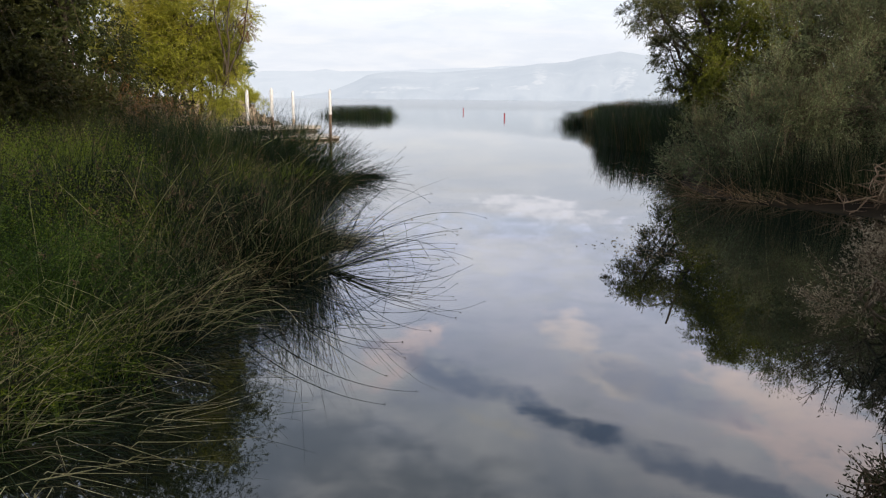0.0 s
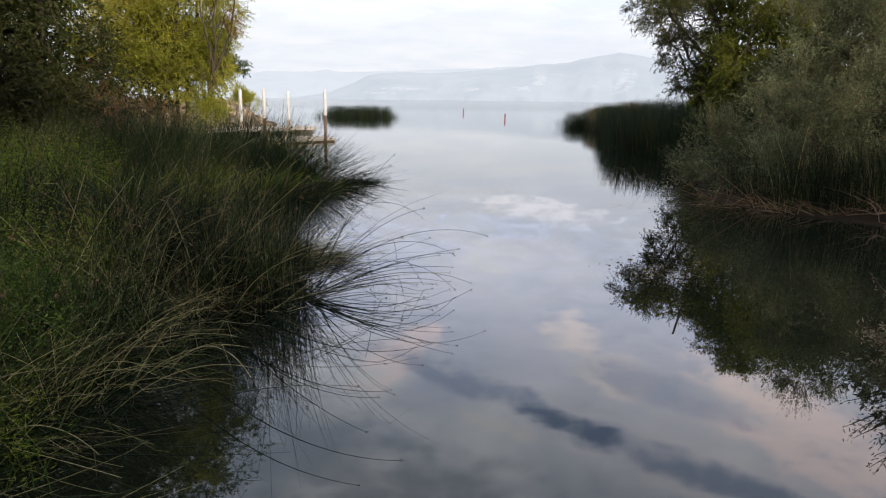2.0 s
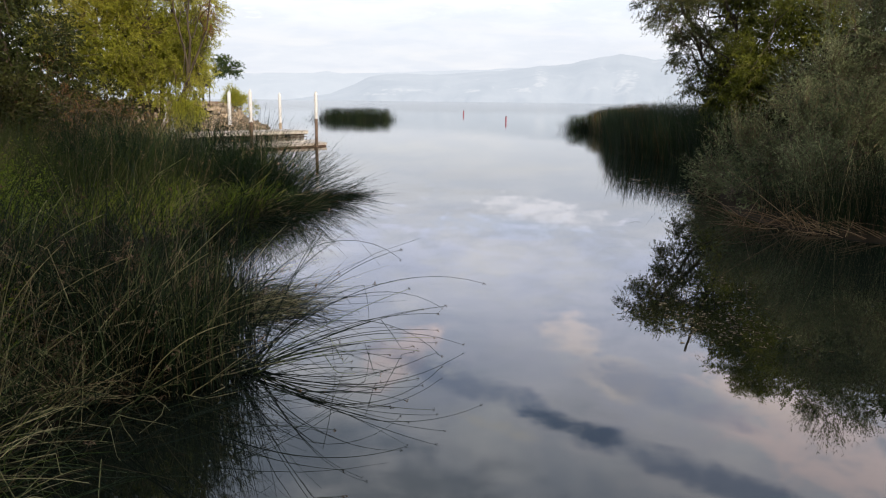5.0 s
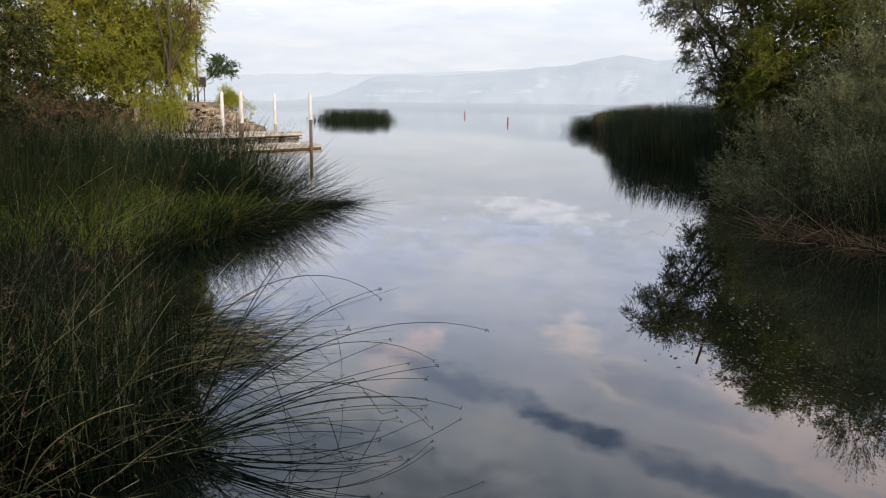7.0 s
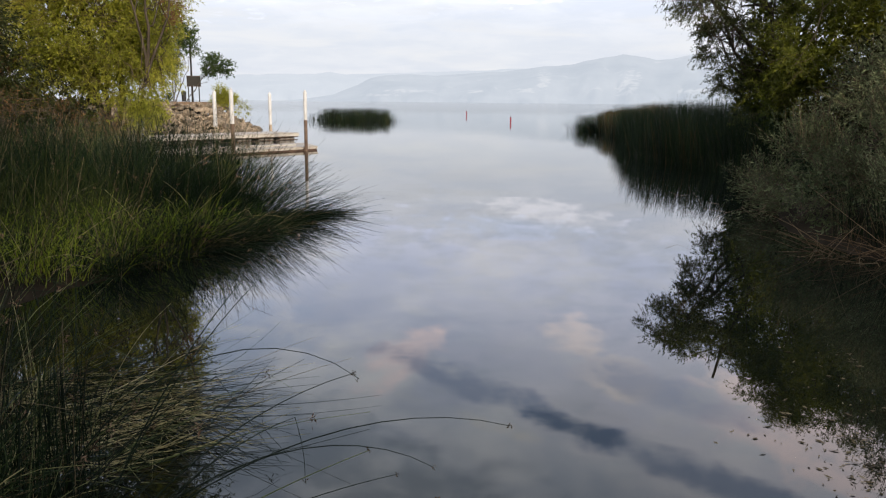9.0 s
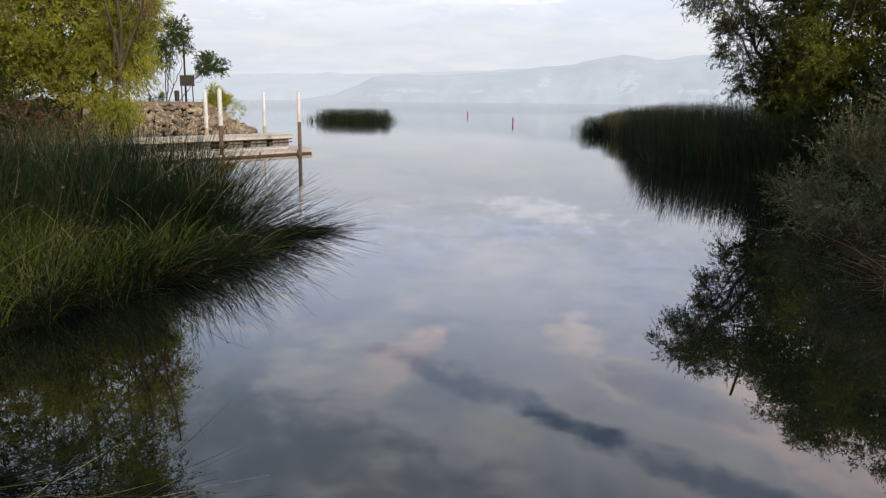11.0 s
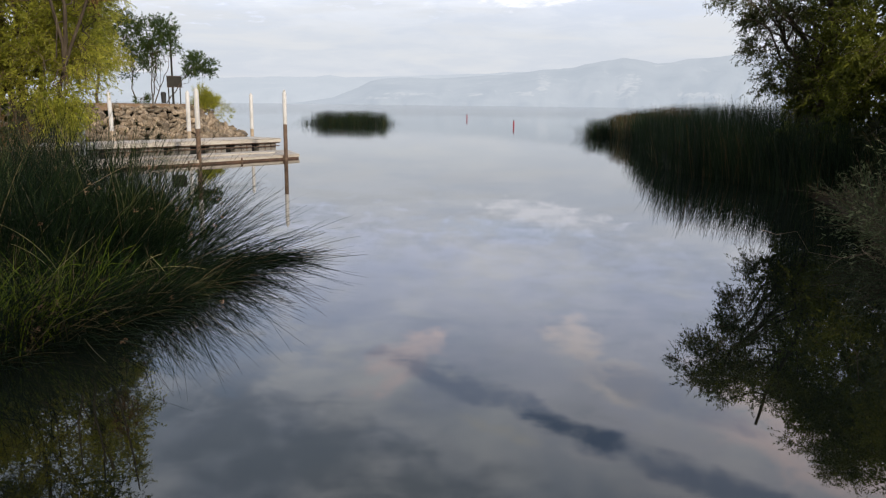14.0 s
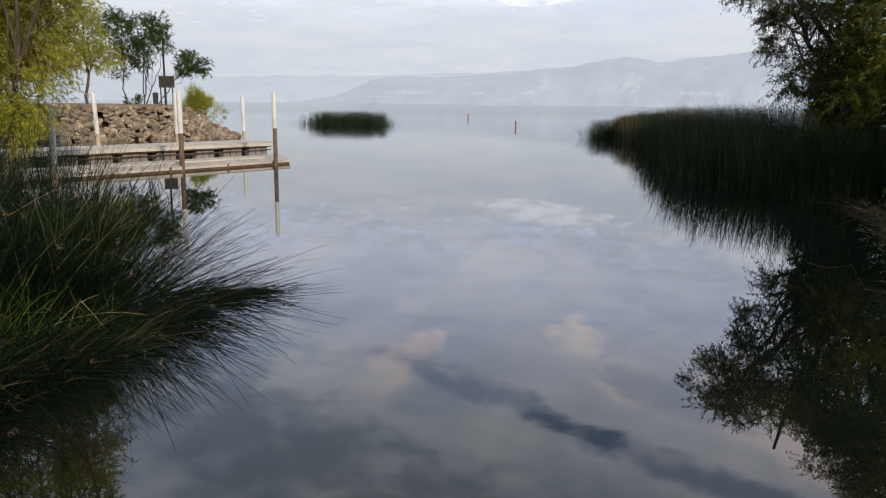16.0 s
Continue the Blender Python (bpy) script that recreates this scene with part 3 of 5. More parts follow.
ground = piece("ground", mesh("ground", np.stack([X, Y, Z], -1), quads, M_MUD, True))
tagged(ground, "dark muddy marsh ground sloping under the lake", "ground", kind="structure")

lake = piece("water", mesh("water", [(-2500, -1500, 0), (2500, -1500, 0), (2500, 4900, 0), (-2500, 4900, 0)], [(0, 1, 2, 3)], M_WATER))
tagged(lake, "still dark lake water mirroring the cloudy sky", "water", kind="structure")


def ridge(name, y, slopes, mat, label, depth, seed):
    """A far range: crest heights given as (slope across, slope up) seen from the lake, with folded flanks."""
    us, vs = np.array([s[0] for s in slopes]), np.array([s[1] for s in slopes])
    n, k = 260, 14
    u = np.linspace(us[0], us[-1], n)
    crest = np.interp(u, us, vs)
    crest = crest + np.array([0.0016 * noise.fractal(Vector((a * 30, seed, 0)), 1.0, 2.0, 4) for a in u]) * np.clip(crest * 60, 0, 1)
    q = np.linspace(0, 1, k)
    yy = y + depth * (q[None, :] - 1) + np.zeros((n, 1))
    fold = np.array([[noise.fractal(Vector((a * 24, b * 1.5, seed + 5)), 1.0, 2.0, 4) for b in q] for a in u])
    yy = yy + fold * depth * 0.25 * (1 - q[None, :])
    zz = np.maximum(crest, 0)[:, None] * y * q[None, :] ** 0.8 + 2.6 * q[None, :] - 1.0 * (1 - q[None, :])
    V = np.stack([u[:, None] * yy, yy, zz], -1)
    ii = np.arange(n * k).reshape(n, k)
    Fq = np.stack([ii[:-1, :-1], ii[1:, :-1], ii[1:, 1:], ii[:-1, 1:]], -1).reshape(-1, 4)
    return tagged(piece(name, mesh(name, V, Fq, mat, True)), label, "mountains", kind="structure")


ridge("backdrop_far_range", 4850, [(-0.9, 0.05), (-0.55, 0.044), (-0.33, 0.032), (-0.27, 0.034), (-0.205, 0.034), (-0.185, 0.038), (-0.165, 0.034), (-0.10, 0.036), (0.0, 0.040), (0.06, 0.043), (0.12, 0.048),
      (0.3, 0.052), (0.6, 0.07), (0.9, 0.06)], H_FAR, "pale distant mountain range across the lake, haze painted in", 700, 2.0)
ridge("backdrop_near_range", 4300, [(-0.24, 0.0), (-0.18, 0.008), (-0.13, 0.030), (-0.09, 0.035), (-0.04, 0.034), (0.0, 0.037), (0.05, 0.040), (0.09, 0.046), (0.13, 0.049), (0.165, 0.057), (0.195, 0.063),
      (0.225, 0.058), (0.24, 0.056), (0.29, 0.062), (0.36, 0.070), (0.45, 0.074), (0.6, 0.082), (0.9, 0.07)], H_NEAR, "blue mountain slopes along the far shore, haze painted in", 900, 7.0)


# ---------------------------------------------------------------- reed beds
def drift(p, scale, seed):
    return np.array([noise.noise(Vector((x * scale, y * scale, seed * 1.37))) for x, y in p])


def reed_bed(name, seed, mat, polys, label, category="reeds", dead=0.0, dead_mat=F_STRAW, heads=0, clump=1.0, kink=0.12):
    """Reeds as one stand. polys: rows of (count, polygon, (length lo, hi), heading degrees, heading spread, lean lo, hi, sag lo, hi, width, sides) and, where
    the stems grow in tussocks, (number of tussocks, their radius, pull towards the heading)."""
    rng = np.random.default_rng(seed)
    t = thing(name, (0, 0, 0), label, category, kind="stuff")
    tips = []
    for is_dead in (False, True):
        sets = []
        for count, poly, (l0, l1), head, spread, a0, a1, s0, s1, wid, sides, *tuft in polys:
            n = int(count * (dead if is_dead else 1 - dead))
            if n < 1:
                continue
            if tuft:
                many, radius, pull = tuft
                spots = scatter(np.random.default_rng(seed + 5), many, poly)
                vigour = 0.78 + 0.5 * np.random.default_rng(seed + 6).random(many)
                pick = rng.integers(0, many, n)
                off = rng.normal(size=(n, 2)) * radius
                p = spots[pick] + off
                way = off / radius * 0.8 + 0.45 * rng.normal(size=(n, 2)) + pull * np.array([math.cos(radians(head)), math.sin(radians(head))])
                heading = np.arctan2(way[:, 1], way[:, 0]) + np.radians(spread) * rng.normal(size=n)
                lean = a0 + (a1 - a0) * np.clip(0.55 * np.linalg.norm(way, axis=1) * rng.random(n) + 0.15 * rng.random(n), 0, 1.2)
                L = (l0 + (l1 - l0) * rng.random(n)) * vigour[pick]
            else:
                p = scatter(rng, int(n * 1.4), poly)
                dense = clump * (drift(p, 1.2, seed) + 0.5 * drift(p, 3.3, seed + 3)) + 0.35 * rng.normal(size=len(p))
                p = p[np.argsort(-dense)[:n]]
                heading = np.radians(head + spread * rng.normal(size=n)) + clump * 1.5 * drift(p, 1.1, seed + 11)
                lean = a0 + (a1 - a0) * rng.random(n)
                L = (l0 + (l1 - l0) * rng.random(n)) * (1 + clump * 0.42 * drift(p, 0.9, seed + 7))
            z = np.maximum(height(p[:, 0], p[:, 1]), -0.1)
            (v, f), P = stems(rng, np.column_stack([p, z]), L, heading, lean, s0 + (s1 - s0) * rng.random(n) ** 1.5, wid * (0.7 + 0.6 * rng.random(n)),
                              5 if sides == 2 else 6, sides, curl=rng.normal(size=n) * 0.3, kink=kink)
            sets.append((v, f))
            tips.append(P[:, -2])
        if sets:
            piece("dead_stems" if is_dead else "stems", mesh("stems", *join(*sets), dead_mat if is_dead else mat), t)
    if heads:
        tips = np.concatenate(tips)
        at = np.repeat(tips[rng.choice(len(tips), heads, replace=False)], 12, axis=0)
        d = rng.normal(size=at.shape) + np.array([0, 0, -0.2])
        piece("seed_heads", mesh("seed_heads", *leaf_faces(rng, at + rng.normal(size=at.shape) * 0.014, d, 0.028 + 0.022 * rng.random(len(at)), 0.010), F_SEED), t)
    return t


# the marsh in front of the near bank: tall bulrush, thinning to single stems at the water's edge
reed_bed("bulrush_stand", 11, F_TULE_LIT, [
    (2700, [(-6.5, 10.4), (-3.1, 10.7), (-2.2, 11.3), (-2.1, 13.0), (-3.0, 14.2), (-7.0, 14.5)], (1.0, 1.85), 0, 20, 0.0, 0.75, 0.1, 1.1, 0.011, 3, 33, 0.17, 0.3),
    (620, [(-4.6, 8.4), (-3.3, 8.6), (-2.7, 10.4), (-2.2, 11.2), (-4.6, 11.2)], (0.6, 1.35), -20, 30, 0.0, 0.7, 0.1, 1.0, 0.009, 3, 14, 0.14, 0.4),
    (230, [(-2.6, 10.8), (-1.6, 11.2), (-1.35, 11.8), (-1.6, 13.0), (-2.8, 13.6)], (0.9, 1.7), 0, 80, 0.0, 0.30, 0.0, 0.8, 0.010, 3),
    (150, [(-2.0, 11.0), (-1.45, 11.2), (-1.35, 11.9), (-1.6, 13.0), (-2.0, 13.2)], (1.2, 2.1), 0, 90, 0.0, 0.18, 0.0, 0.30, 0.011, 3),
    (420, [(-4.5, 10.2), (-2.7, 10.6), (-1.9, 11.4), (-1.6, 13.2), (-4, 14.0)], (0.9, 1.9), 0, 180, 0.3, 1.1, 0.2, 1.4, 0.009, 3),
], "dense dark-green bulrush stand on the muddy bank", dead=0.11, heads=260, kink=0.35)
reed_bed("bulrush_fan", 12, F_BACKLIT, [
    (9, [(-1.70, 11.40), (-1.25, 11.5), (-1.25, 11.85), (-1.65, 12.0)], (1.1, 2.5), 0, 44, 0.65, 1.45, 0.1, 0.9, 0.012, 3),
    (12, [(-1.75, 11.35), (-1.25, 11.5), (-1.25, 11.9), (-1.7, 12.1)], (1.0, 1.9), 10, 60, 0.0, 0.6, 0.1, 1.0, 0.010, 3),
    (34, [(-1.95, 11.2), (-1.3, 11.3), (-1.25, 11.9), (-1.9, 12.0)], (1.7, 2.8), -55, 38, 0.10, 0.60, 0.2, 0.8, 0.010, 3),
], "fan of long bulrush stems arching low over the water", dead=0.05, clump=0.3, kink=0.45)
reed_bed("bulrush_peninsula", 13, F_TULE, [
    (3000, [(-10.5, 22.6), (-6.0, 22.8), (-5.2, 24.0), (-5.0, 26.8), (-9.5, 27.5)], (1.5, 2.1), 5, 40, 0.0, 0.55, 0.1, 0.8, 0.012, 2, 105, 0.17, 0.25),
    (1200, [(-5.9, 23.0), (-4.6, 23.4), (-4.1, 24.4), (-4.2, 26.2), (-5.8, 26.7)], (1.5, 2.1), 2, 34, 0.05, 0.75, 0.2, 0.9, 0.012, 3, 34, 0.13, 0.5),
    (330, [(-4.9, 23.6), (-4.0, 24.2), (-3.7, 25.2), (-3.9, 26.2), (-4.9, 26.2)], (1.4, 2.1), 2, 18, 0.5, 1.05, 0.1, 0.6, 0.010, 3),
    (185, [(-4.3, 23.8), (-3.3, 24.8), (-2.8, 25.6), (-3.1, 26.2), (-4.1, 26.0)], (1.1, 1.9), 0, 12, 1.05, 1.42, 0.05, 0.3, 0.013, 3),
    (75, [(-3.7, 24.6), (-3.1, 25.2), (-2.45, 25.8), (-2.7, 26.2), (-3.5, 26.0)], (0.8, 1.6), 0, 14, 1.25, 1.50, 0.0, 0.15, 0.013, 3),
    (110, [(-4.8, 22.9), (-3.7, 23.6), (-3.2, 24.6), (-2.9, 25.4), (-3.8, 24.9)], (0.9, 1.7), -4, 16, 1.2, 1.47, 0.0, 0.2, 0.013, 3),
    (80, [(-4.4, 23.8), (-3.2, 24.8), (-2.8, 25.8), (-4.4, 26.2)], (1.5, 2.1), 3, 14, 0.7, 1.2, 0.2, 0.6, 0.009, 3),
    (600, [(-7.2, 24.6), (-5.0, 24.8), (-4.9, 26.8), (-7.2, 27.4)], (1.8, 2.3), 5, 60, 0.0, 0.35, 0.1, 0.6, 0.013, 2, 30, 0.18, 0.2),
    (1700, [(-11.5, 26.3), (-6.0, 25.8), (-6.2, 28.6), (-8.5, 30.0), (-12, 30.0)], (1.2, 1.7), 5, 25, 0.0, 0.45, 0.1, 0.6, 0.013, 2, 60, 0.20, 0.3),
], "dark bulrush point leaning out across the channel", dead=0.03, heads=110, clump=0.5, kink=0.16)
reed_bed("bank_sedge", 14, F_TULE, [
    (2900, [(-7.0, 18.0), (-4.5, 18.6), (-3.9, 20.4), (-3.5, 22.6), (-4.0, 23.8), (-7.0, 23.5)], (0.5, 1.1), -20, 80, 0.1, 0.9, 0.3, 1.4, 0.011, 2),
    (1300, [(-4.8, 18.8), (-3.8, 20.6), (-3.3, 22.6), (-2.9, 24.6), (-3.6, 24.0), (-4.8, 21.0)], (0.5, 1.2), -25, 50, 0.6, 1.35, 0.2, 0.8, 0.010, 3),
], "dark sedge hanging over the water's edge", "sedge", dead=0.12, heads=60)
reed_bed("bank_grass", 24, F_WEED, [
    (720, [(-7.2, 17.8), (-4.8, 18.4), (-4.0, 20.2), (-3.7, 22.4), (-4.6, 23.4), (-7.0, 22.6)], (0.4, 0.9), -50, 60, 0.0, 0.7, 0.3, 1.5, 0.013, 2, 34, 0.16, 0.3),
    (400, [(-6.8, 18.6), (-4.8, 19.0), (-4.2, 20.4), (-5.0, 21.6), (-7.0, 21.6)], (0.5, 1.0), -40, 70, 0.0, 0.6, 0.2, 1.2, 0.012, 2),
    (200, [(-4.6, 20.6), (-3.9, 20.9), (-3.7, 21.9), (-4.5, 22.1)], (0.5, 1.0), -40, 70, 0.0, 0.6, 0.2, 1.2, 0.012, 2),
], "bright green grass tufts at the water's edge", "grass", dead=0.10)
reed_bed("bank_grass", 32, F_GRASS, [
    (560, [(-6.6, 21.8), (-4.0, 22.2), (-3.3, 23.5), (-3.6, 24.4), (-6.4, 24.0)], (0.4, 0.8), -50, 40, 0.0, 0.9, 0.3, 1.5, 0.012, 2, 22, 0.16, 0.3),
    (160, [(-6.2, 19.4), (-4.4, 19.6), (-4.0, 21.2), (-5.6, 21.6)], (0.4, 0.8), -50, 40, 0.0, 0.9, 0.3, 1.5, 0.011, 2, 9, 0.15, 0.3),
], "yellow-green grass tufts at the foot of the bulrush point", "grass", dead=0.15)
reed_bed("bank_grass", 15, F_GRASS, [
    (6000, [(-9, 3.5), (-4.1, 4.6), (-3.6, 7.4), (-3.2, 9.4), (-2.8, 10.8), (-9, 13)], (0.5, 1.2), -15, 30, 0.05, 0.9, 0.4, 1.7, 0.010, 2, 80, 0.18, 0.5),
    (3000, [(-14, 12), (-5, 11), (-6, 18), (-14, 22)], (0.4, 0.95), 0, 80, 0.1, 0.6, 0.2, 1.2, 0.012, 2),
], "rank green grass on the shaded bank", "grass", dead=0.05, clump=1.4)
reed_bed("waterline_grass", 33, F_GRASS, [
    (900, [(-4.2, 4.4), (-3.0, 4.8), (-2.5, 6.4), (-2.4, 9.6), (-3.2, 9.8), (-4.0, 7.0)], (0.5, 1.25), -18, 28, 0.3, 1.4, 0.3, 1.1, 0.008, 3, 44, 0.16, 0.8),
], "green grass drooping over the water's edge", "grass", dead=0.3, dead_mat=F_PALE)
reed_bed("arching_stems", 26, F_STEM, [
    (170, [(-5.5, 4.6), (-3.2, 5.0), (-2.3, 7.4), (-1.9, 10.0), (-4.5, 10.5)], (0.9, 2.1), -8, 60, 0.45, 1.40, 0.1, 0.7, 0.008, 3),
    (140, [(-4.5, 10.0), (-2.2, 10.4), (-1.8, 12.6), (-2.4, 14.0), (-5, 14.0)], (1.0, 2.0), 0, 70, 0.3, 1.2, 0.3, 1.2, 0.010, 3),
    (60, [(-4.0, 13.0), (-2.0, 13.0), (-1.7, 14.4), (-2.6, 15.4), (-4.0, 15.0)], (0.8, 1.7), 0, 35, 0.6, 1.35, 0.2, 0.8, 0.010, 3),
], "long pale green and straw stems arching across the bank", dead=0.16, heads=60, kink=0.3)
reed_bed("fallen_stems", 16, F_TULE_LIT, [
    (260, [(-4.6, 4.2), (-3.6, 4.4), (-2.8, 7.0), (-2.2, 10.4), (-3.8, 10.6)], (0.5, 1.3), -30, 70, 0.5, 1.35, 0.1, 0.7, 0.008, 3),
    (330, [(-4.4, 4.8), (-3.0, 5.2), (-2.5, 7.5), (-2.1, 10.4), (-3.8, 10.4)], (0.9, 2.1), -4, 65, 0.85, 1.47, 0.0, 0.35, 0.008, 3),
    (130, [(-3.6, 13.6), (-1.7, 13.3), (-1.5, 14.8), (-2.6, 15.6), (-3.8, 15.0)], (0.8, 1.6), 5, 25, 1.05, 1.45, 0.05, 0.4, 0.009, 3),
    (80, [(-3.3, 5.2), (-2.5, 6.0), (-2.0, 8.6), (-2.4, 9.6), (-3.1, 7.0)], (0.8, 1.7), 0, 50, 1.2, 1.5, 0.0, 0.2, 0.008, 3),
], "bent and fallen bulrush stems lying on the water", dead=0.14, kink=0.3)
reed_bed("fallen_thatch", 28, F_TULE, [
    (260, [(-3.8, 13.5), (-1.9, 13.2), (-1.6, 14.4), (-2.6, 15.4), (-3.8, 15.0)], (0.8, 1.6), 5, 25, 1.25, 1.52, 0.0, 0.2, 0.010, 3),
    (60, [(-3.6, 8.6), (-2.6, 9.4), (-2.2, 10.8), (-3.6, 11.0)], (0.7, 1.5), 0, 60, 1.15, 1.5, 0.0, 0.2, 0.009, 3),
    (80, [(-3.0, 4.8), (-1.95, 5.1), (-1.75, 6.2), (-2.6, 6.6)], (0.5, 1.2), -10, 40, 1.3, 1.52, 0.0, 0.1, 0.007, 3),
    (130, [(-3.6, 10.3), (-2.2, 10.4), (-1.5, 11.5), (-1.6, 12.0), (-3.6, 12.0)], (0.5, 1.3), -40, 90, 0.7, 1.45, 0.0, 0.4, 0.009, 3),
], "pale thatch of fallen bulrush lying flat on the water", "dead reeds", dead=0.6, dead_mat=F_PALE, clump=0.5, kink=0.2)
reed_bed("broken_rushes", 29, F_RUSSET, [
    (300, [(-5.0, 10.2), (-2.6, 10.5), (-1.9, 11.6), (-2.2, 13.0), (-5.0, 13.4)], (0.7, 1.6), 0, 180, 0.1, 1.2, 0.2, 1.3, 0.008, 3),
    (340, [(-4.6, 10.3), (-2.8, 10.5), (-1.7, 11.2), (-1.6, 12.4), (-4.6, 13.0)], (0.25, 0.7), 0, 180, 0.5, 1.45, 0.1, 0.6, 0.011, 3),
], "brown broken rush stems tangled among the green", "dead reeds", heads=150, kink=0.5)
reed_bed("marsh_grass", 27, F_OLIVE, [
    (2000, [(-10, 13.5), (-5.0, 12.5), (-4.5, 14.5), (-6.0, 16), (-10, 17)], (0.5, 1.05), 20, 90, 0.02, 0.5, 0.05, 1.1, 0.012, 2),
    (3400, [(-12, 17.0), (-5.4, 18.6), (-5.4, 22.5), (-12, 24)], (1.0, 1.75), 0, 90, 0.03, 0.5, 0.05, 1.1, 0.012, 2),
    (2400, [(-16, 23), (-9.4, 23.5), (-9.4, 27.5), (-16, 27)], (1.0, 1.8), 0, 90, 0.03, 0.5, 0.05, 1.1, 0.014, 2),
], "tall olive-green marsh grass behind the bulrush", "grass", dead=0.07, heads=160, clump=1.4, kink=0.15)
reed_bed("dry_grass", 17, F_STRAW, [
    (5000, [(-17, 25), (-8, 27), (-8.5, 30), (-11, 33.5), (-20, 36)], (0.8, 1.7), 10, 80, 0.05, 0.5, 0.1, 0.9, 0.014, 2),
    (1500, [(-14, 14), (-9, 14), (-10, 24), (-16, 24)], (0.8, 1.7), 10, 80, 0.05, 0.5, 0.1, 0.9, 0.012, 2),
    (1000, [(-12.5, 29.5), (-8.8, 29.3), (-9.0, 31.0), (-10.5, 33.0), (-12.5, 33)], (1.3, 2.2), 10, 80, 0.05, 0.6, 0.1, 0.9, 0.014, 2),
], "dry brown grass and brush on the bank", "grass", dead=0.0)
reed_bed("reed_island", 18, F_TULE_SHADE, [
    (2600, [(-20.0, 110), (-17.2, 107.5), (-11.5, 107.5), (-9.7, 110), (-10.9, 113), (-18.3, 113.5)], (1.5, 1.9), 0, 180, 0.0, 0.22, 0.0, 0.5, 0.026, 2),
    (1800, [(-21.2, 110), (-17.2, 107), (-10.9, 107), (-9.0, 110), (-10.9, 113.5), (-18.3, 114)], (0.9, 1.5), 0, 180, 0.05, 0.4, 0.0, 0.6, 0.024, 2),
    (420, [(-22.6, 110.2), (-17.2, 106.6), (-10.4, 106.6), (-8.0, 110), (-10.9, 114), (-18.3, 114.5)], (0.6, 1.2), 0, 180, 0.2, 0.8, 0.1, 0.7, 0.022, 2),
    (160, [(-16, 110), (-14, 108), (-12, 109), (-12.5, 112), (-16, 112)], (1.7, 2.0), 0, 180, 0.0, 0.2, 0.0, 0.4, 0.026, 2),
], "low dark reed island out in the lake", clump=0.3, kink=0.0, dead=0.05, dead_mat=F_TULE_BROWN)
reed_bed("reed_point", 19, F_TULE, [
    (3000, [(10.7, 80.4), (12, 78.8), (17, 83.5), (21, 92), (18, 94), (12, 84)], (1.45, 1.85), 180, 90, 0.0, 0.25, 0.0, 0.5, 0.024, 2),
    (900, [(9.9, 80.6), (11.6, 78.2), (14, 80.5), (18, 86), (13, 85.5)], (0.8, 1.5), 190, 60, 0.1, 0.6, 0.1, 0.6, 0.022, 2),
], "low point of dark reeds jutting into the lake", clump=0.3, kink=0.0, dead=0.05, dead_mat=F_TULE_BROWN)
reed_bed("reed_shore", 23, F_TULE_SHADE, [
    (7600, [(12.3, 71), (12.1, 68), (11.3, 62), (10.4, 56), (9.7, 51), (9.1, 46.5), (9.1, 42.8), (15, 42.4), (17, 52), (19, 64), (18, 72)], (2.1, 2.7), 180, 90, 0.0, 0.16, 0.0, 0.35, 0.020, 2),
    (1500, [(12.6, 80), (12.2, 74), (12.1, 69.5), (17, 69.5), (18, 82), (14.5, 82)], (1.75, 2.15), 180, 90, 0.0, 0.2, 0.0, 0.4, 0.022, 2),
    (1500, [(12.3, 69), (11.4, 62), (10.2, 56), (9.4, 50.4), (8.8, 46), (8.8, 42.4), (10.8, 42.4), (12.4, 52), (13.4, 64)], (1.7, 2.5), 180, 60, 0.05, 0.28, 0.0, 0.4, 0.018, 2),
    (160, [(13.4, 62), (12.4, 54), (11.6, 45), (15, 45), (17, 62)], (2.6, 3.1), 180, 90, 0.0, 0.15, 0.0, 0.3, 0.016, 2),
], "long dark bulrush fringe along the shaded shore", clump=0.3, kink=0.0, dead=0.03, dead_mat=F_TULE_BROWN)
reed_bed("shore_thicket", 25, F_TULE_SHADE, [
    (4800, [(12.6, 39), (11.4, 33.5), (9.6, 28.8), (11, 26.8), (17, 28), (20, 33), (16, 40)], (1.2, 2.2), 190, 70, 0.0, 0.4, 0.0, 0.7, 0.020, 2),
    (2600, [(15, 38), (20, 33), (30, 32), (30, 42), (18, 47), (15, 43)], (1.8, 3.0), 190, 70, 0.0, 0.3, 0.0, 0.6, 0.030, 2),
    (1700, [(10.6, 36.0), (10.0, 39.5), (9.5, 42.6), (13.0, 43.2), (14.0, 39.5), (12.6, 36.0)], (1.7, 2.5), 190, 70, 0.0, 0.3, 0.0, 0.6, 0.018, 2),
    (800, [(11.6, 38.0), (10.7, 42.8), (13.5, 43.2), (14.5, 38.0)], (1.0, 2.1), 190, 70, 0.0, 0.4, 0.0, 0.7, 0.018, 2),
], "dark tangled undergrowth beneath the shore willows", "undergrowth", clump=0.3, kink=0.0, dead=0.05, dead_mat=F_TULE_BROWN)
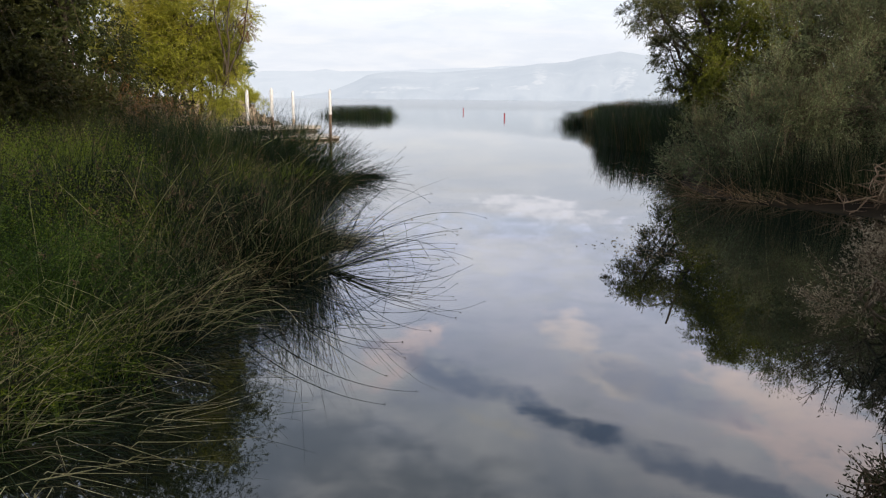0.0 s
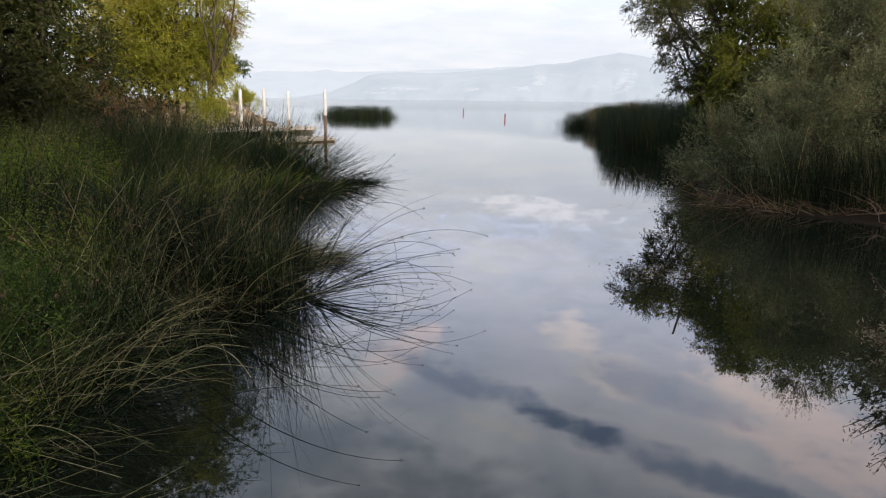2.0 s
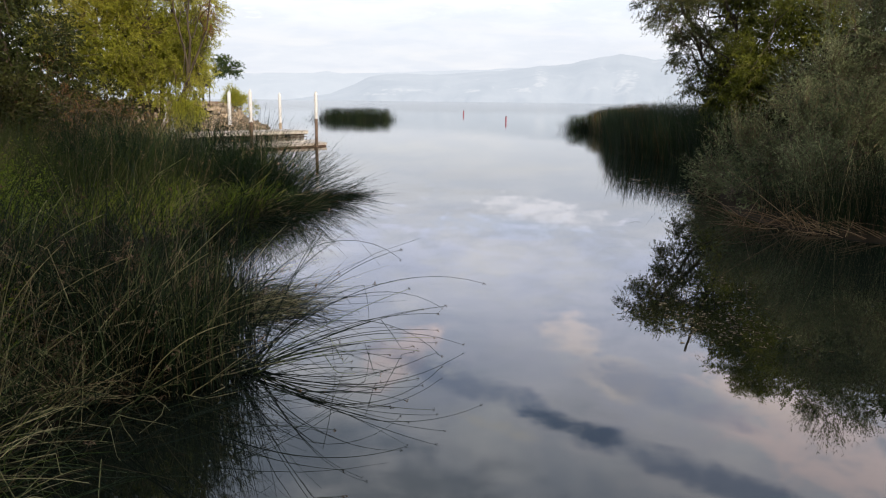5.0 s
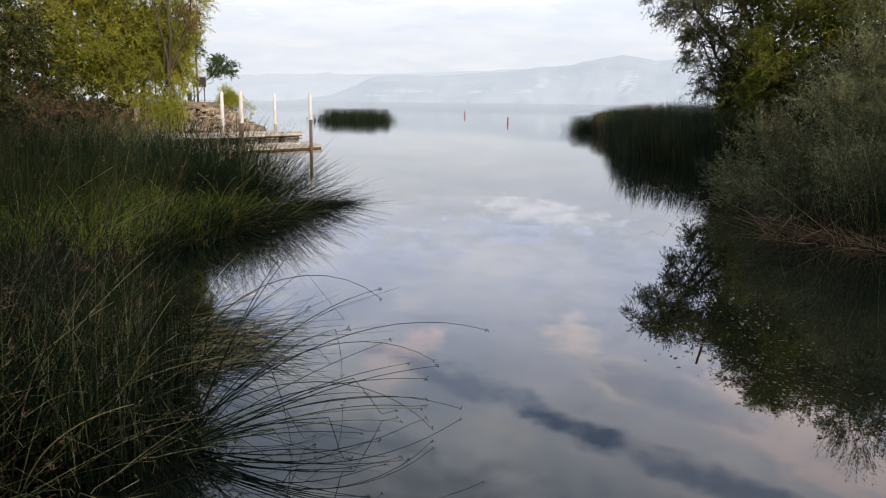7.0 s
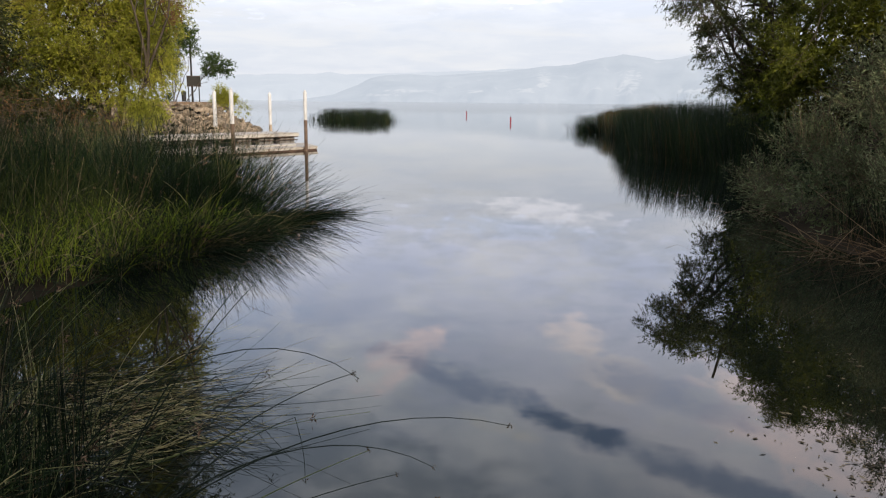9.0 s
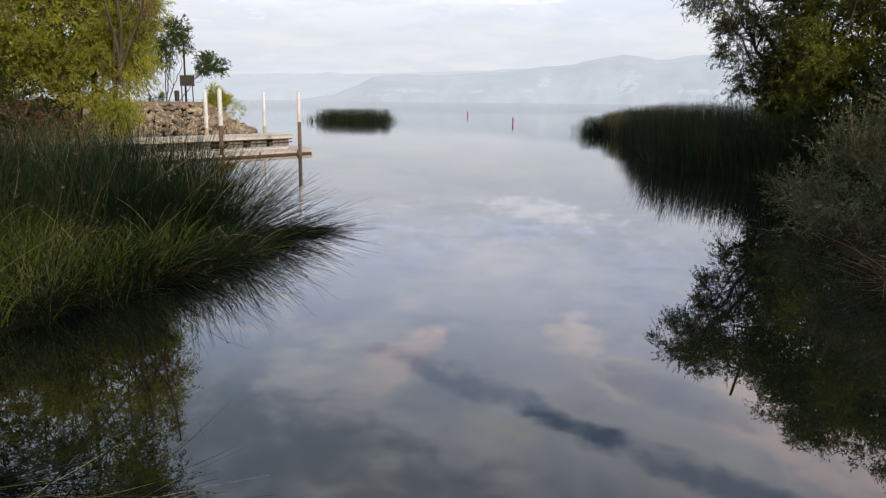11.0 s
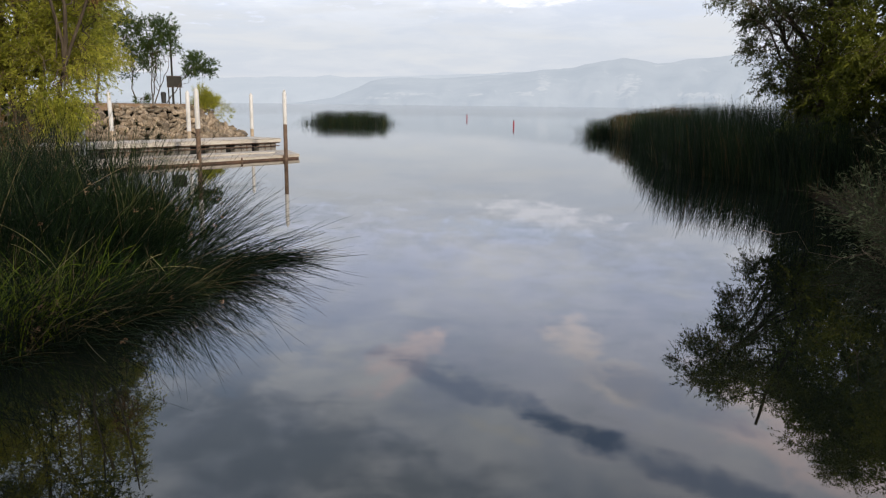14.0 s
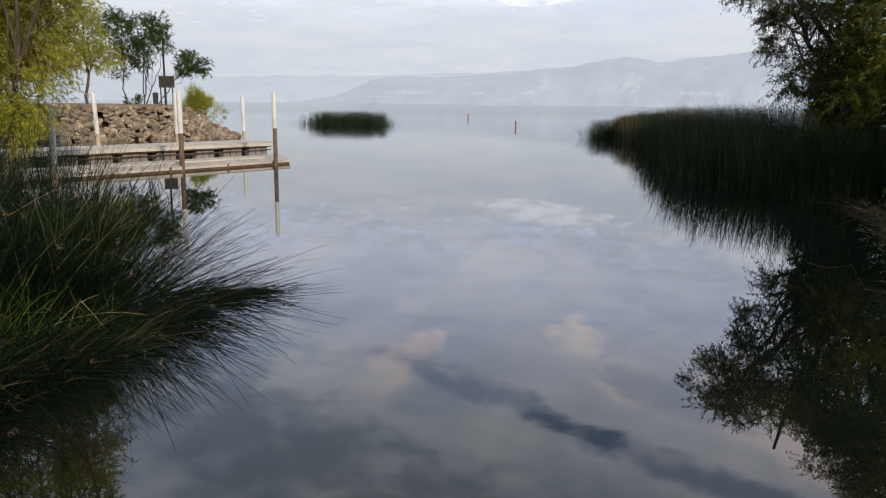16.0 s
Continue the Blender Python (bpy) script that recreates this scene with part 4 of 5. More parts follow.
reed_bed("shore_litter", 34, F_STRAW, [
    (70, [(11.6, 62), (10.4, 55), (9.3, 48), (9.0, 43.5), (9.8, 43.5), (10.8, 54), (12.2, 62)], (0.4, 1.2), 190, 80, 0.0, 0.9, 0.0, 0.4, 0.016, 3),
    (60, [(11.6, 38), (10.6, 34), (9.0, 29.2), (9.6, 28.6), (11.6, 33), (12.4, 38)], (0.5, 1.3), 200, 70, 0.8, 1.45, 0.0, 0.3, 0.014, 3),
], "bleached dead stalks lying along the shaded shore", "dead reeds", clump=0.8)
reed_bed("browning_reeds", 20, F_TULE_BROWN, [
    (900, [(13.2, 80), (14.5, 80.2), (20, 89), (19, 92), (14.5, 84.5)], (1.7, 1.95), 180, 70, 0.0, 0.18, 0.0, 0.4, 0.024, 2),
    (700, [(12.8, 80), (12.5, 70), (14, 70), (15.4, 80)], (1.85, 2.3), 180, 70, 0.0, 0.2, 0.0, 0.4, 0.022, 2),
    (500, [(13.3, 68), (13.0, 60), (14.4, 60), (15.6, 70)], (2.4, 2.7), 180, 70, 0.0, 0.18, 0.0, 0.4, 0.020, 2),
], "reeds turning rust brown along the fringe", clump=0.3, kink=0.0, dead=0.1)
reed_bed("bulrush_tuft", 21, F_TULE_SHADE, [
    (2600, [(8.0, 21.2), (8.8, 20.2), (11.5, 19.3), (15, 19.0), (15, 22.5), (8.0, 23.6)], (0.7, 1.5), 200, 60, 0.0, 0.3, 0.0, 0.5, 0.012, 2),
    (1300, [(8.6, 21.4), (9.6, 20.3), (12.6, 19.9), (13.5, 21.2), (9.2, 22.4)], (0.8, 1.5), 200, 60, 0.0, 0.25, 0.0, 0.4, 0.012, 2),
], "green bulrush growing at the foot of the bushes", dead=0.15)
reed_bed("dead_reed_mat", 22, F_RUSSET, [
    (140, [(7.0, 22.2), (7.7, 20.9), (9.3, 19.7), (12.0, 19.2), (12, 19.9), (9.4, 20.6), (8, 21.8), (7.4, 22.9)], (0.6, 1.7), 200, 60, 0.9, 1.5, 0.0, 0.5, 0.016, 3),
    (24, [(6.9, 22.4), (7.4, 21.2), (9.2, 19.9), (9, 22.3), (7.4, 23.4)], (0.5, 1.2), 200, 70, 0.6, 1.2, 0.0, 0.6, 0.014, 3),
], "mat of dead bleached reed stalks along the waterline", "dead reeds")


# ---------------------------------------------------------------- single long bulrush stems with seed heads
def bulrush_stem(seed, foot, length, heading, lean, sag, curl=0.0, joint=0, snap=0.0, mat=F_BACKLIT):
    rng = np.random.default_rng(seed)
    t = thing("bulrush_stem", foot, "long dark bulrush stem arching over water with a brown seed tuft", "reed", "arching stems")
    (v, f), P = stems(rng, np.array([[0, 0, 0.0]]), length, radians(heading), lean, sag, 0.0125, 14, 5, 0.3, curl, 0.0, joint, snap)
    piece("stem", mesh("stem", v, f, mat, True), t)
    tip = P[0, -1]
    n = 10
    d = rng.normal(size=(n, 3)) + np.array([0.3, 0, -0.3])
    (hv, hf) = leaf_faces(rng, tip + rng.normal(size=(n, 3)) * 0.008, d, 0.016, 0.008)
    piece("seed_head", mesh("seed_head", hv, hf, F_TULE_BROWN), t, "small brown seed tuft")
    return t


for k, row in enumerate((
    (-1.31, 11.93, 2.40, 45, 0.41, 0.62, 0.10), (-1.33, 11.90, 2.20, 43, 0.44, 0.55, 0.05), (-1.64, 12.12, 2.59, 36, 0.27, 2.05, -0.34), (-1.42, 11.96, 2.82, 19, 0.86, 1.06, -0.02),
    (-1.41, 11.97, 2.39, 26, 0.80, 1.40, -0.10), (-1.30, 11.72, 2.04, 29, 0.61, 0.82, -0.05), (-1.55, 11.94, 2.38, 10, 0.93, 1.49, -0.11), (-1.34, 11.88, 2.36, 14, 1.20, 0.85, 0.18),
    (-1.40, 11.65, 1.95, 2, 0.70, 0.60, -0.03, 8, 1.75), (-1.34, 11.92, 2.15, 43, 0.87, 1.11, 0.30, 11, 1.2), (-1.24, 11.84, 1.96, 18, 1.29, 0.63, 0.24), (-1.45, 11.84, 1.69, 7, 1.25, 0.77, 0.14),
    (-1.24, 11.59, 1.54, -4, 1.29, 0.67, 0.33), (-1.60, 8.6, 1.9, -18, 1.05, 0.5, 0.4), (-1.65, 8.2, 1.7, -28, 1.15, 0.4, 0.3),
)):
    x, y, L, head, lean, sag, curl, *bent = row
    bulrush_stem(300 + k, (x, y, 0.0), L, head, lean, sag, curl, *bent)
rng = np.random.default_rng(31)
for k in range(13):
    # low stems lying out over the water, some with a broken tip
    snapped = rng.random() < 0.35
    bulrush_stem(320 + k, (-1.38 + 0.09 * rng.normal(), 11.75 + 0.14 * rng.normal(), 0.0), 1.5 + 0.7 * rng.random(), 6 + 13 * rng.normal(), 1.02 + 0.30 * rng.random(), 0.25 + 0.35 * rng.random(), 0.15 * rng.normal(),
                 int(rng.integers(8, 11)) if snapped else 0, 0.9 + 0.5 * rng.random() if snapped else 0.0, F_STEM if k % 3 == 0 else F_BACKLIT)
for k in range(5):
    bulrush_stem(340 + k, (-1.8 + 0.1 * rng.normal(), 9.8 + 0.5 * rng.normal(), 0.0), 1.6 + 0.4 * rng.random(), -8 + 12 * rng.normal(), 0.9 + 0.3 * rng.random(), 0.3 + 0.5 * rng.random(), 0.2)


def pale_stem(seed, foot, length, heading, lean, sag, curl, wide=0.010, label="single pale bent reed stem lying across the bank"):
    rng = np.random.default_rng(seed)
    t = thing("straw_stem", foot, label, "reed", "pale bent stems")
    (v, f), P = stems(rng, np.array([[0, 0, 0.0]]), length, heading, lean, sag, wide, 12, 5, 0.4, curl, 0.18)
    piece("stem", mesh("stem", v, f, F_PALE, True), t)
    return t


def on_ground(x, y):
    return max(0.0, float(height(np.array(x), np.array(y))))


rng = np.random.default_rng(44)
for k, (x, y) in enumerate(scatter(rng, 34, [(-4.6, 5.0), (-3.6, 4.8), (-2.9, 7.2), (-2.2, 10.6), (-3.8, 10.8), (-4.4, 7.0)])):
    pale_stem(900 + k, (x, y, on_ground(x, y)), 0.8 + 0.9 * rng.random(), rng.normal() * 1.1, 0.75 + 0.7 * rng.random(), 0.1 + 0.5 * rng.random(), rng.normal() * 0.4, 0.007)
for k, (x, y) in enumerate(scatter(rng, 16, [(-3.1, 6.8), (-2.3, 7.2), (-2.0, 9.2), (-2.9, 9.4)])):
    pale_stem(760 + k, (x, y, on_ground(x, y)), 1.0 + 0.7 * rng.random(), rng.normal() * 0.5, 0.45 + 0.5 * rng.random(), 0.7 + 0.7 * rng.random(), rng.normal() * 0.4, 0.008, "bright straw stem arching over the water's edge")
for k, (x, y) in enumerate(scatter(rng, 34, [(-4.4, 10.6), (-2.7, 10.6), (-1.9, 11.2), (-1.8, 12.2), (-4.4, 12.6)])):
    pale_stem(940 + k, (x, y, on_ground(x, y)), 1.2 + 0.9 * rng.random(), rng.random() * 6.28, 0.2 + 0.7 * rng.random(), 0.1 + 0.8 * rng.random(), rng.normal() * 0.3, 0.012, "pale straw stem leaning across the dark bulrush")
for k, (x, y) in enumerate(scatter(rng, 34, [(-4.2, 8.6), (-2.2, 9.6), (-1.8, 11.6), (-2.2, 14.2), (-4.4, 15.0), (-5.4, 11.0)])):
    pale_stem(600 + k, (x, y, on_ground(x, y)), 0.8 + 0.9 * rng.random(), rng.random() * 6.28, 0.1 + 0.7 * rng.random(), 0.0 + 0.8 * rng.random(), rng.normal() * 0.3, 0.007, "single pale reed stem rising from the bank")
for k, (x, y) in enumerate(scatter(rng, 18, [(-3.9, 10.4), (-2.5, 10.8), (-2.0, 11.5), (-3.6, 11.6)])):
    pale_stem(700 + k, (x, y, on_ground(x, y)), 0.6 + 0.9 * rng.random(), rng.random() * 6.28, 0.15 + 0.9 * rng.random(), 0.5 * rng.random(), rng.normal() * 0.3, 0.008)
for k, (x, y) in enumerate(scatter(rng, 20, [(-6.8, 17.8), (-4.6, 18.4), (-3.9, 20.4), (-3.4, 22.8), (-3.6, 24.2), (-6.6, 23.8)])):
    pale_stem(520 + k, (x, y, on_ground(x, y)), 0.9 + 0.9 * rng.random(), rng.random() * 6.28, 0.3 + 0.9 * rng.random(), 0.1 + 0.7 * rng.random(), rng.normal() * 0.3, 0.009, "pale straw stem fallen across the bank sedge")
for k, (x, y) in enumerate(scatter(rng, 22, [(8.4, 21.6), (10.0, 20.3), (14.5, 19.8), (14.5, 21.2), (9.4, 23.2)])):
    pale_stem(660 + k, (x, y, on_ground(x, y)), 1.1 + 1.4 * rng.random(), rng.random() * 6.28, 0.05 + 0.4 * rng.random(), 0.4 * rng.random(), rng.normal() * 0.3, 0.010, "single pale reed stem rising before the bushes")


# ---------------------------------------------------------------- leafy weeds on the near bank
def weed(seed, foot, tall, spread, count, label, mat=F_WEED, leaf=(0.058, 0.010)):
    rng = np.random.default_rng(seed)
    t = thing("leafy_weed", foot, label, "weed", "bank weeds")
    n = 16
    base = np.column_stack([rng.normal(size=(n, 2)) * spread * 0.35, np.zeros(n)])
    (v, f), P = stems(rng, base, tall * (0.7 + 0.5 * rng.random(n)), rng.random(n) * 6.28, rng.random(n) * 0.6, rng.random(n) * 0.7, 0.012, 6, 3)
    tagged(piece("stem_growth", mesh("stem_growth", v, f, F_GRASS), t), kind="stuff")
    q = rng.integers(0, n, count)
    s = 1 + (rng.random(count) * 5.99).astype(int)
    pos = P[q, np.minimum(s, 6)] + rng.normal(size=(count, 3)) * spread * 0.13
    d = rng.normal(size=(count, 3)) * np.array([1, 1, 0.5]) + np.array([0.2, 0, 0.15])
    v, f = leaf_faces(rng, pos, d, leaf[0] * (0.5 + 0.9 * rng.random(count)), leaf[1], 0.2)
    piece("foliage", mesh("foliage", v, f, mat), t)
    return t


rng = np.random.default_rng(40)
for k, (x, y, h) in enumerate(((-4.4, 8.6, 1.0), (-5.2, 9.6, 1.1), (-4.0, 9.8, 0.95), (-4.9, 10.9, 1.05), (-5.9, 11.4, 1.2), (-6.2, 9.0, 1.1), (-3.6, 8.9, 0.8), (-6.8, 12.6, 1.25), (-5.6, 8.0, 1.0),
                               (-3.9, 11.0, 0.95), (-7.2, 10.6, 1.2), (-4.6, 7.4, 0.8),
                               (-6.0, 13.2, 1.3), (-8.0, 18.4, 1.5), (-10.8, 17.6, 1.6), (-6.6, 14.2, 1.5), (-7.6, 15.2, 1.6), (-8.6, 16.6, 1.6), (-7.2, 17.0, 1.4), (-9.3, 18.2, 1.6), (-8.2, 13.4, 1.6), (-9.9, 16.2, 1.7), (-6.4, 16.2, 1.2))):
    # Nearer weeds take the darker grass colour in place of shade.
    weed(400 + k, (x, y, float(height(np.array(x), np.array(y))) - 0.02), h, 1.15, 3400, "bright green leafy weed among bank grass" if y > 10.5 else "leafy weed among bank grass, shade painted into its green", F_WEED if y > 10.5 else F_GRASS, (0.045, 0.013))
for k, (x, y, h) in enumerate(((-2.5, 6.75, 0.5), (-2.7, 6.3, 0.45), (-2.8, 7.1, 0.55), (-3.0, 6.8, 0.62), (-3.2, 6.2, 0.55), (-2.95, 7.5, 0.5), (-3.05, 6.6, 0.45), (-3.4, 5.7, 0.6), (-3.2, 7.3, 0.6), (-3.6, 6.5, 0.7))):
    weed(430 + k, (x, y, 0.0), h, 0.45, 300, "small bright green weed rooted at the waterline")


# ---------------------------------------------------------------- trees and bushes on the near banks
tree("willow_tree", 51, (-11.6, 33.6, 0.4), [(-11.2, 33.8, 5.4, 2.2, 2.4, 2.8), (-12.6, 32.6, 4.2, 2.1, 2.2, 1.5), (-10.8, 34.2, 9.4, 1.7, 2.0, 2.4), (-10.7, 33.8, 3.5, 1.2, 1.6, 1.2), (-14.2, 33.5, 7.5, 2.4, 2.2, 3.6), (-11.6, 34.0, 13.0, 2.4, 2.2, 2.4), (-10.5, 33.8, 4.4, 1.3, 1.6, 1.7), (-12.6, 33.0, 5.2, 2.0, 2.0, 2.6)],
     "tall yellow-green willow leaning over dry bank grass", F_WILLOW_Y, 6800, 23, 0.5, (0.095, 0.024), 0.55, ((1.6, 0.6, 8.0), (-0.4, 0.2, 10.5), (0.6, -0.4, 5.5), (-2.0, 0.4, 8.0)), 0.11, 30, 0.85, 0.25, core=2000, sway=0.05, clumps=(260, 0.46),
     accents=(((-13.5, 30.9, 4.0, 0.5, 0.5, 0.35), F_BROWN, 50),
              ((-12.2, 34.4, 12.5, 3.4, 2.2, 4.0), F_WILLOW_D, 2100), ((-10.3, 34.0, 12.5, 2.2, 2.2, 3.0), F_WILLOW_G, 600), ((-12.5, 33.5, 16.5, 3.2, 2.6, 3.0), F_WILLOW_D, 900)))
tree("willow_tree", 69, (-10.2, 32.4, 0.1), [(-9.3, 32.9, 6.2, 0.8, 0.8, 1.2), (-9.9, 32.6, 4.2, 1.1, 0.8, 1.0), (-9.7, 31.9, 2.8, 0.9, 0.8, 0.9)],
     "slender yellow-green willow leaning over the water", F_WILLOW_Y, 850, 22, 0.5, (0.095, 0.024), 0.5, ([(0, 0.2, -0.2), (0.5, -0.2, 2.2), (1.05, -0.6, 3.7), (1.5, -0.7, 4.3), (1.85, -0.7, 5.2), (1.95, -0.7, 6.2), (2.1, -0.6, 7.6)], [(0.9, -0.45, 3.2), (1.0, -0.6, 3.8), (0.85, -0.7, 4.6), (0.65, -0.7, 5.6), (0.6, -0.6, 7.0)],
      [(0.95, -0.5, 3.5), (1.2, -0.75, 4.6), (1.15, -0.8, 5.6), (1.3, -0.7, 6.8)]), 0.054, 9, 0.8, 0.2, sway=0.03, clumps=(60, 0.42),
     accents=(((-8.25, 31.7, 5.5, 0.16, 0.25, 0.5), F_BROWN, 30), ((-9.0, 31.2, 2.5, 0.5, 0.4, 0.7), F_WILLOW_Y, 120)))
tree("willow_tree", 52, (-15.5, 30.5, 0.5), [(-14.6, 29.5, 4.6, 2.6, 2.4, 3.4), (-16.8, 30.5, 7.5, 2.8, 2.6, 4.2), (-14.0, 30.0, 9.0, 2.2, 2.0, 3.2), (-13.4, 28.6, 2.6, 1.6, 1.6, 1.6), (-15, 30, 13.0, 2.8, 2.4, 2.6), (-13.4, 30.5, 12.0, 2.6, 2.2, 3.4), (-14.5, 30, 17.0, 3.4, 2.8, 3.0)],
     "dense green willow with drooping twigs on the bank", F_WILLOW_D, 3700, 17, 0.55, (0.14, 0.038), 0.5, ((0.6, -0.4, 8.0), (-1.2, 0.2, 10.0)), 0.17, 14, 0.55, 0.25, core=1300, clumps=(170, 0.68))
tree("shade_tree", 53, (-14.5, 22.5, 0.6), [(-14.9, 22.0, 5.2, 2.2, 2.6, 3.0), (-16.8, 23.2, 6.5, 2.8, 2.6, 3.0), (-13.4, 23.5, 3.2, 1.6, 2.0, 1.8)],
     "broad tree behind the grass bank, shade painted into its leaves", F_DARK, 2600, 15, 0.5, (0.17, 0.06), 0.35, ((0.5, -0.4, 8.0), (-1.0, 0.6, 9.0)), 0.2, 12, 0.5, 0.2, core=600,
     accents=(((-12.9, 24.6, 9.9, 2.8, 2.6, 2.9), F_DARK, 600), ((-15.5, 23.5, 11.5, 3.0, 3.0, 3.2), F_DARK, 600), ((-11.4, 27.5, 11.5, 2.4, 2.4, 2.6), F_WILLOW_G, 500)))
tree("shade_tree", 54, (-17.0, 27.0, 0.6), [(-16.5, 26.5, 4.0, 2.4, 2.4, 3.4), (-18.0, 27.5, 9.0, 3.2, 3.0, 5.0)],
     "broad tree behind the grass bank, shade painted into its leaves", F_DARK, 1500, 13, 0.5, (0.32, 0.13), 0.35, ((0.5, 0.0, 8.0),), 0.2, 8, 0.5, 0.2)
# Unseen trees added to shade the bank and darken the water's mirror image.
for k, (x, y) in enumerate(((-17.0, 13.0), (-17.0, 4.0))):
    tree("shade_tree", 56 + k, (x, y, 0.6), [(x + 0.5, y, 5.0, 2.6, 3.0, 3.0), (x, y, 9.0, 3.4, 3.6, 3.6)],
         "broad tree behind the grass bank, shade painted into its leaves", F_DARK, 800, 13, 0.5, (0.44, 0.18), 0.35, ((0.5, -0.4, 8.0),), 0.2, 8, 0.5, 0.2)
# Unseen trees added behind and beside the camera path to block the low sun.
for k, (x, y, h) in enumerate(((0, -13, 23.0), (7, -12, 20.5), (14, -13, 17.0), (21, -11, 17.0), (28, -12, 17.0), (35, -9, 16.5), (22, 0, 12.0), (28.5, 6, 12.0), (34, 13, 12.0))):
    tree("shade_caster_tree", 800 + k, (x, y, 0.6), [(x, y, h * 0.25, 4.0, 3.0, h * 0.25), (x, y, h * 0.62, 4.6, 3.4, h * 0.36)],
         "unseen dense tall tree added to shade the foreground", F_DARK, 230, 13, 0.8, (1.0, 0.45), 0.35, ((0.5, -0.4, h * 0.6),), 0.25, 6, 0.3, 0.1)
tree("willow_thicket", 58, (-17.5, 37.0, 0.6), [(-15.0, 36.5, 2.8, 2.2, 1.8, 2.4), (-18.0, 37.5, 3.4, 2.6, 2.0, 2.8), (-21.5, 38, 4.0, 2.8, 2.2, 3.4), (-25, 39, 4.5, 3, 2.4, 4), (-19, 36, 6.5, 3.0, 2.2, 3.0)],
     "olive willow thicket filling the bank behind the trees", F_WILLOW_G, 1200, 13, 0.5, (0.34, 0.12), 0.4, ((0.5, 0, 4.0), (-3.0, 0.6, 5.0), (2.0, -0.4, 3.0)), 0.08, 14, 0.8, 0.1, category="bush")
tree("willow_thicket", 59, (-13.8, 27.0, 0.5), [(-13.2, 27.0, 1.9, 1.8, 1.4, 1.5), (-15.5, 26.0, 2.2, 2.0, 1.6, 1.8), (-11.8, 30.6, 1.8, 1.4, 1.2, 1.3)],
     "low brown-green willow scrub in front of the trunks", F_DARK, 1200, 13, 0.45, (0.17, 0.052), 0.3, ((0.5, 0, 2.0), (-1.2, 0.2, 2.4)), 0.05, 12, 0.9, 0.1, category="bush")
tree("brush", 55, (-12.3, 28.6, 0.5), [(-12.3, 28.6, 1.7, 1.5, 1.4, 1.3), (-11.0, 29.8, 1.5, 1.2, 1.2, 1.0), (-10.4, 31.0, 1.3, 1.1, 0.9, 0.9)], "dry reddish-brown brush under the willows", F_BROWN, 560, 10, 0.45, (0.08, 0.02), 0.1,
     ((0.3, 0, 1.6), (-0.6, 0.2, 1.8), (0.9, 0.6, 1.7)), 0.04, 26, 1.2, 0.2, category="bush")

# The olive accent paints sunlit leaves onto the darker limb.
tree("tall_willow", 61, (15.0, 42.8, 0.4), [(10.5, 42.2, 7.3, 1.7, 1.5, 1.3), (11.7, 42.4, 5.4, 1.4, 1.3, 1.1), (12.4, 42.4, 8.3, 1.2, 1.3, 0.9), (12.2, 42.2, 4.0, 1.1, 1.1, 0.9)],
     "tall willow reaching an airy leafy limb over the shore", F_WILLOW_D, 2300, 16, 0.45, (0.11, 0.028), 0.5, ((-4.2, -0.5, 7.4), (-3.2, -0.4, 5.4), (-2.6, -0.4, 9.6)), 0.16, 22, 0.7, 0.2, grain=1.0, clumps=(100, 0.45),
     accents=(((11.2, 42.2, 8.0, 1.6, 1.2, 0.9), F_WILLOW_O, 260),))
tree("tall_willow", 68, (15.0, 43.6, 0.4), [(14.3, 43.2, 7.4, 2.0, 2.2, 2.6), (16.8, 42.6, 10.2, 2.4, 2.4, 2.4), (14.2, 42.6, 4.4, 1.9, 1.8, 2.0), (14.8, 43.4, 9.8, 1.6, 1.8, 1.6)],
     "rounded olive willow with soft fine drooping leaves", F_WILLOW_O, 4600, 17, 0.5, (0.115, 0.028), 0.6, ((-0.3, 0.2, 7.5), (1.2, 0, 8.5)), 0.18, 12, 0.15, 0.2, core=1600, clumps=(90, 0.6))
tree("tall_willow", 62, (16.5, 38.5, 0.5), [(15.6, 38.0, 6.5, 2.8, 2.6, 3.6), (17.5, 38.5, 9.0, 2.8, 2.8, 2.7), (13.6, 38.5, 4.4, 2.0, 2.0, 2.2)],
     "tall olive-green willow massed on the shaded shore", F_WILLOW_O, 3000, 15, 0.6, (0.14, 0.038), 0.45, ((-0.6, 0, 8.0), (0.8, 0.2, 9.0)), 0.2, 12, 0.4, 0.2, core=1400, clumps=(90, 0.65))
tree("tall_willow", 63, (21.5, 36.0, 0.6), [(20.5, 35.5, 7.0, 3.2, 3.0, 4.2), (23.0, 36.5, 9.6, 3.2, 3.0, 3.2), (26.5, 36, 8.5, 3.4, 3.0, 4.4)],
     "tall olive-green willow massed on the shaded shore", F_WILLOW_D, 1700, 15, 0.55, (0.26, 0.085), 0.45, ((-0.6, 0, 8.0), (0.8, 0.2, 9.0)), 0.22, 12, 0.3, 0.2, core=1000)
tree("shore_bush", 67, (15.0, 39.5, 0.4), [(14.2, 39.5, 2.2, 2.0, 1.8, 1.8), (16.6, 40, 2.8, 2.4, 1.8, 2.4), (19.5, 39, 3.2, 2.6, 2.0, 2.8), (13.6, 42.6, 2.6, 1.6, 1.4, 2.0), (23.5, 38, 3.5, 3, 2, 3.2)],
     "dark leafy bush crowding the shaded shore", F_WILLOW_G, 800, 13, 0.5, (0.34, 0.14), 0.3, ((-0.3, -0.1, 2.8), (2.8, 0.1, 3.4)), 0.06, 10, 0.6, 0.1, category="bush")
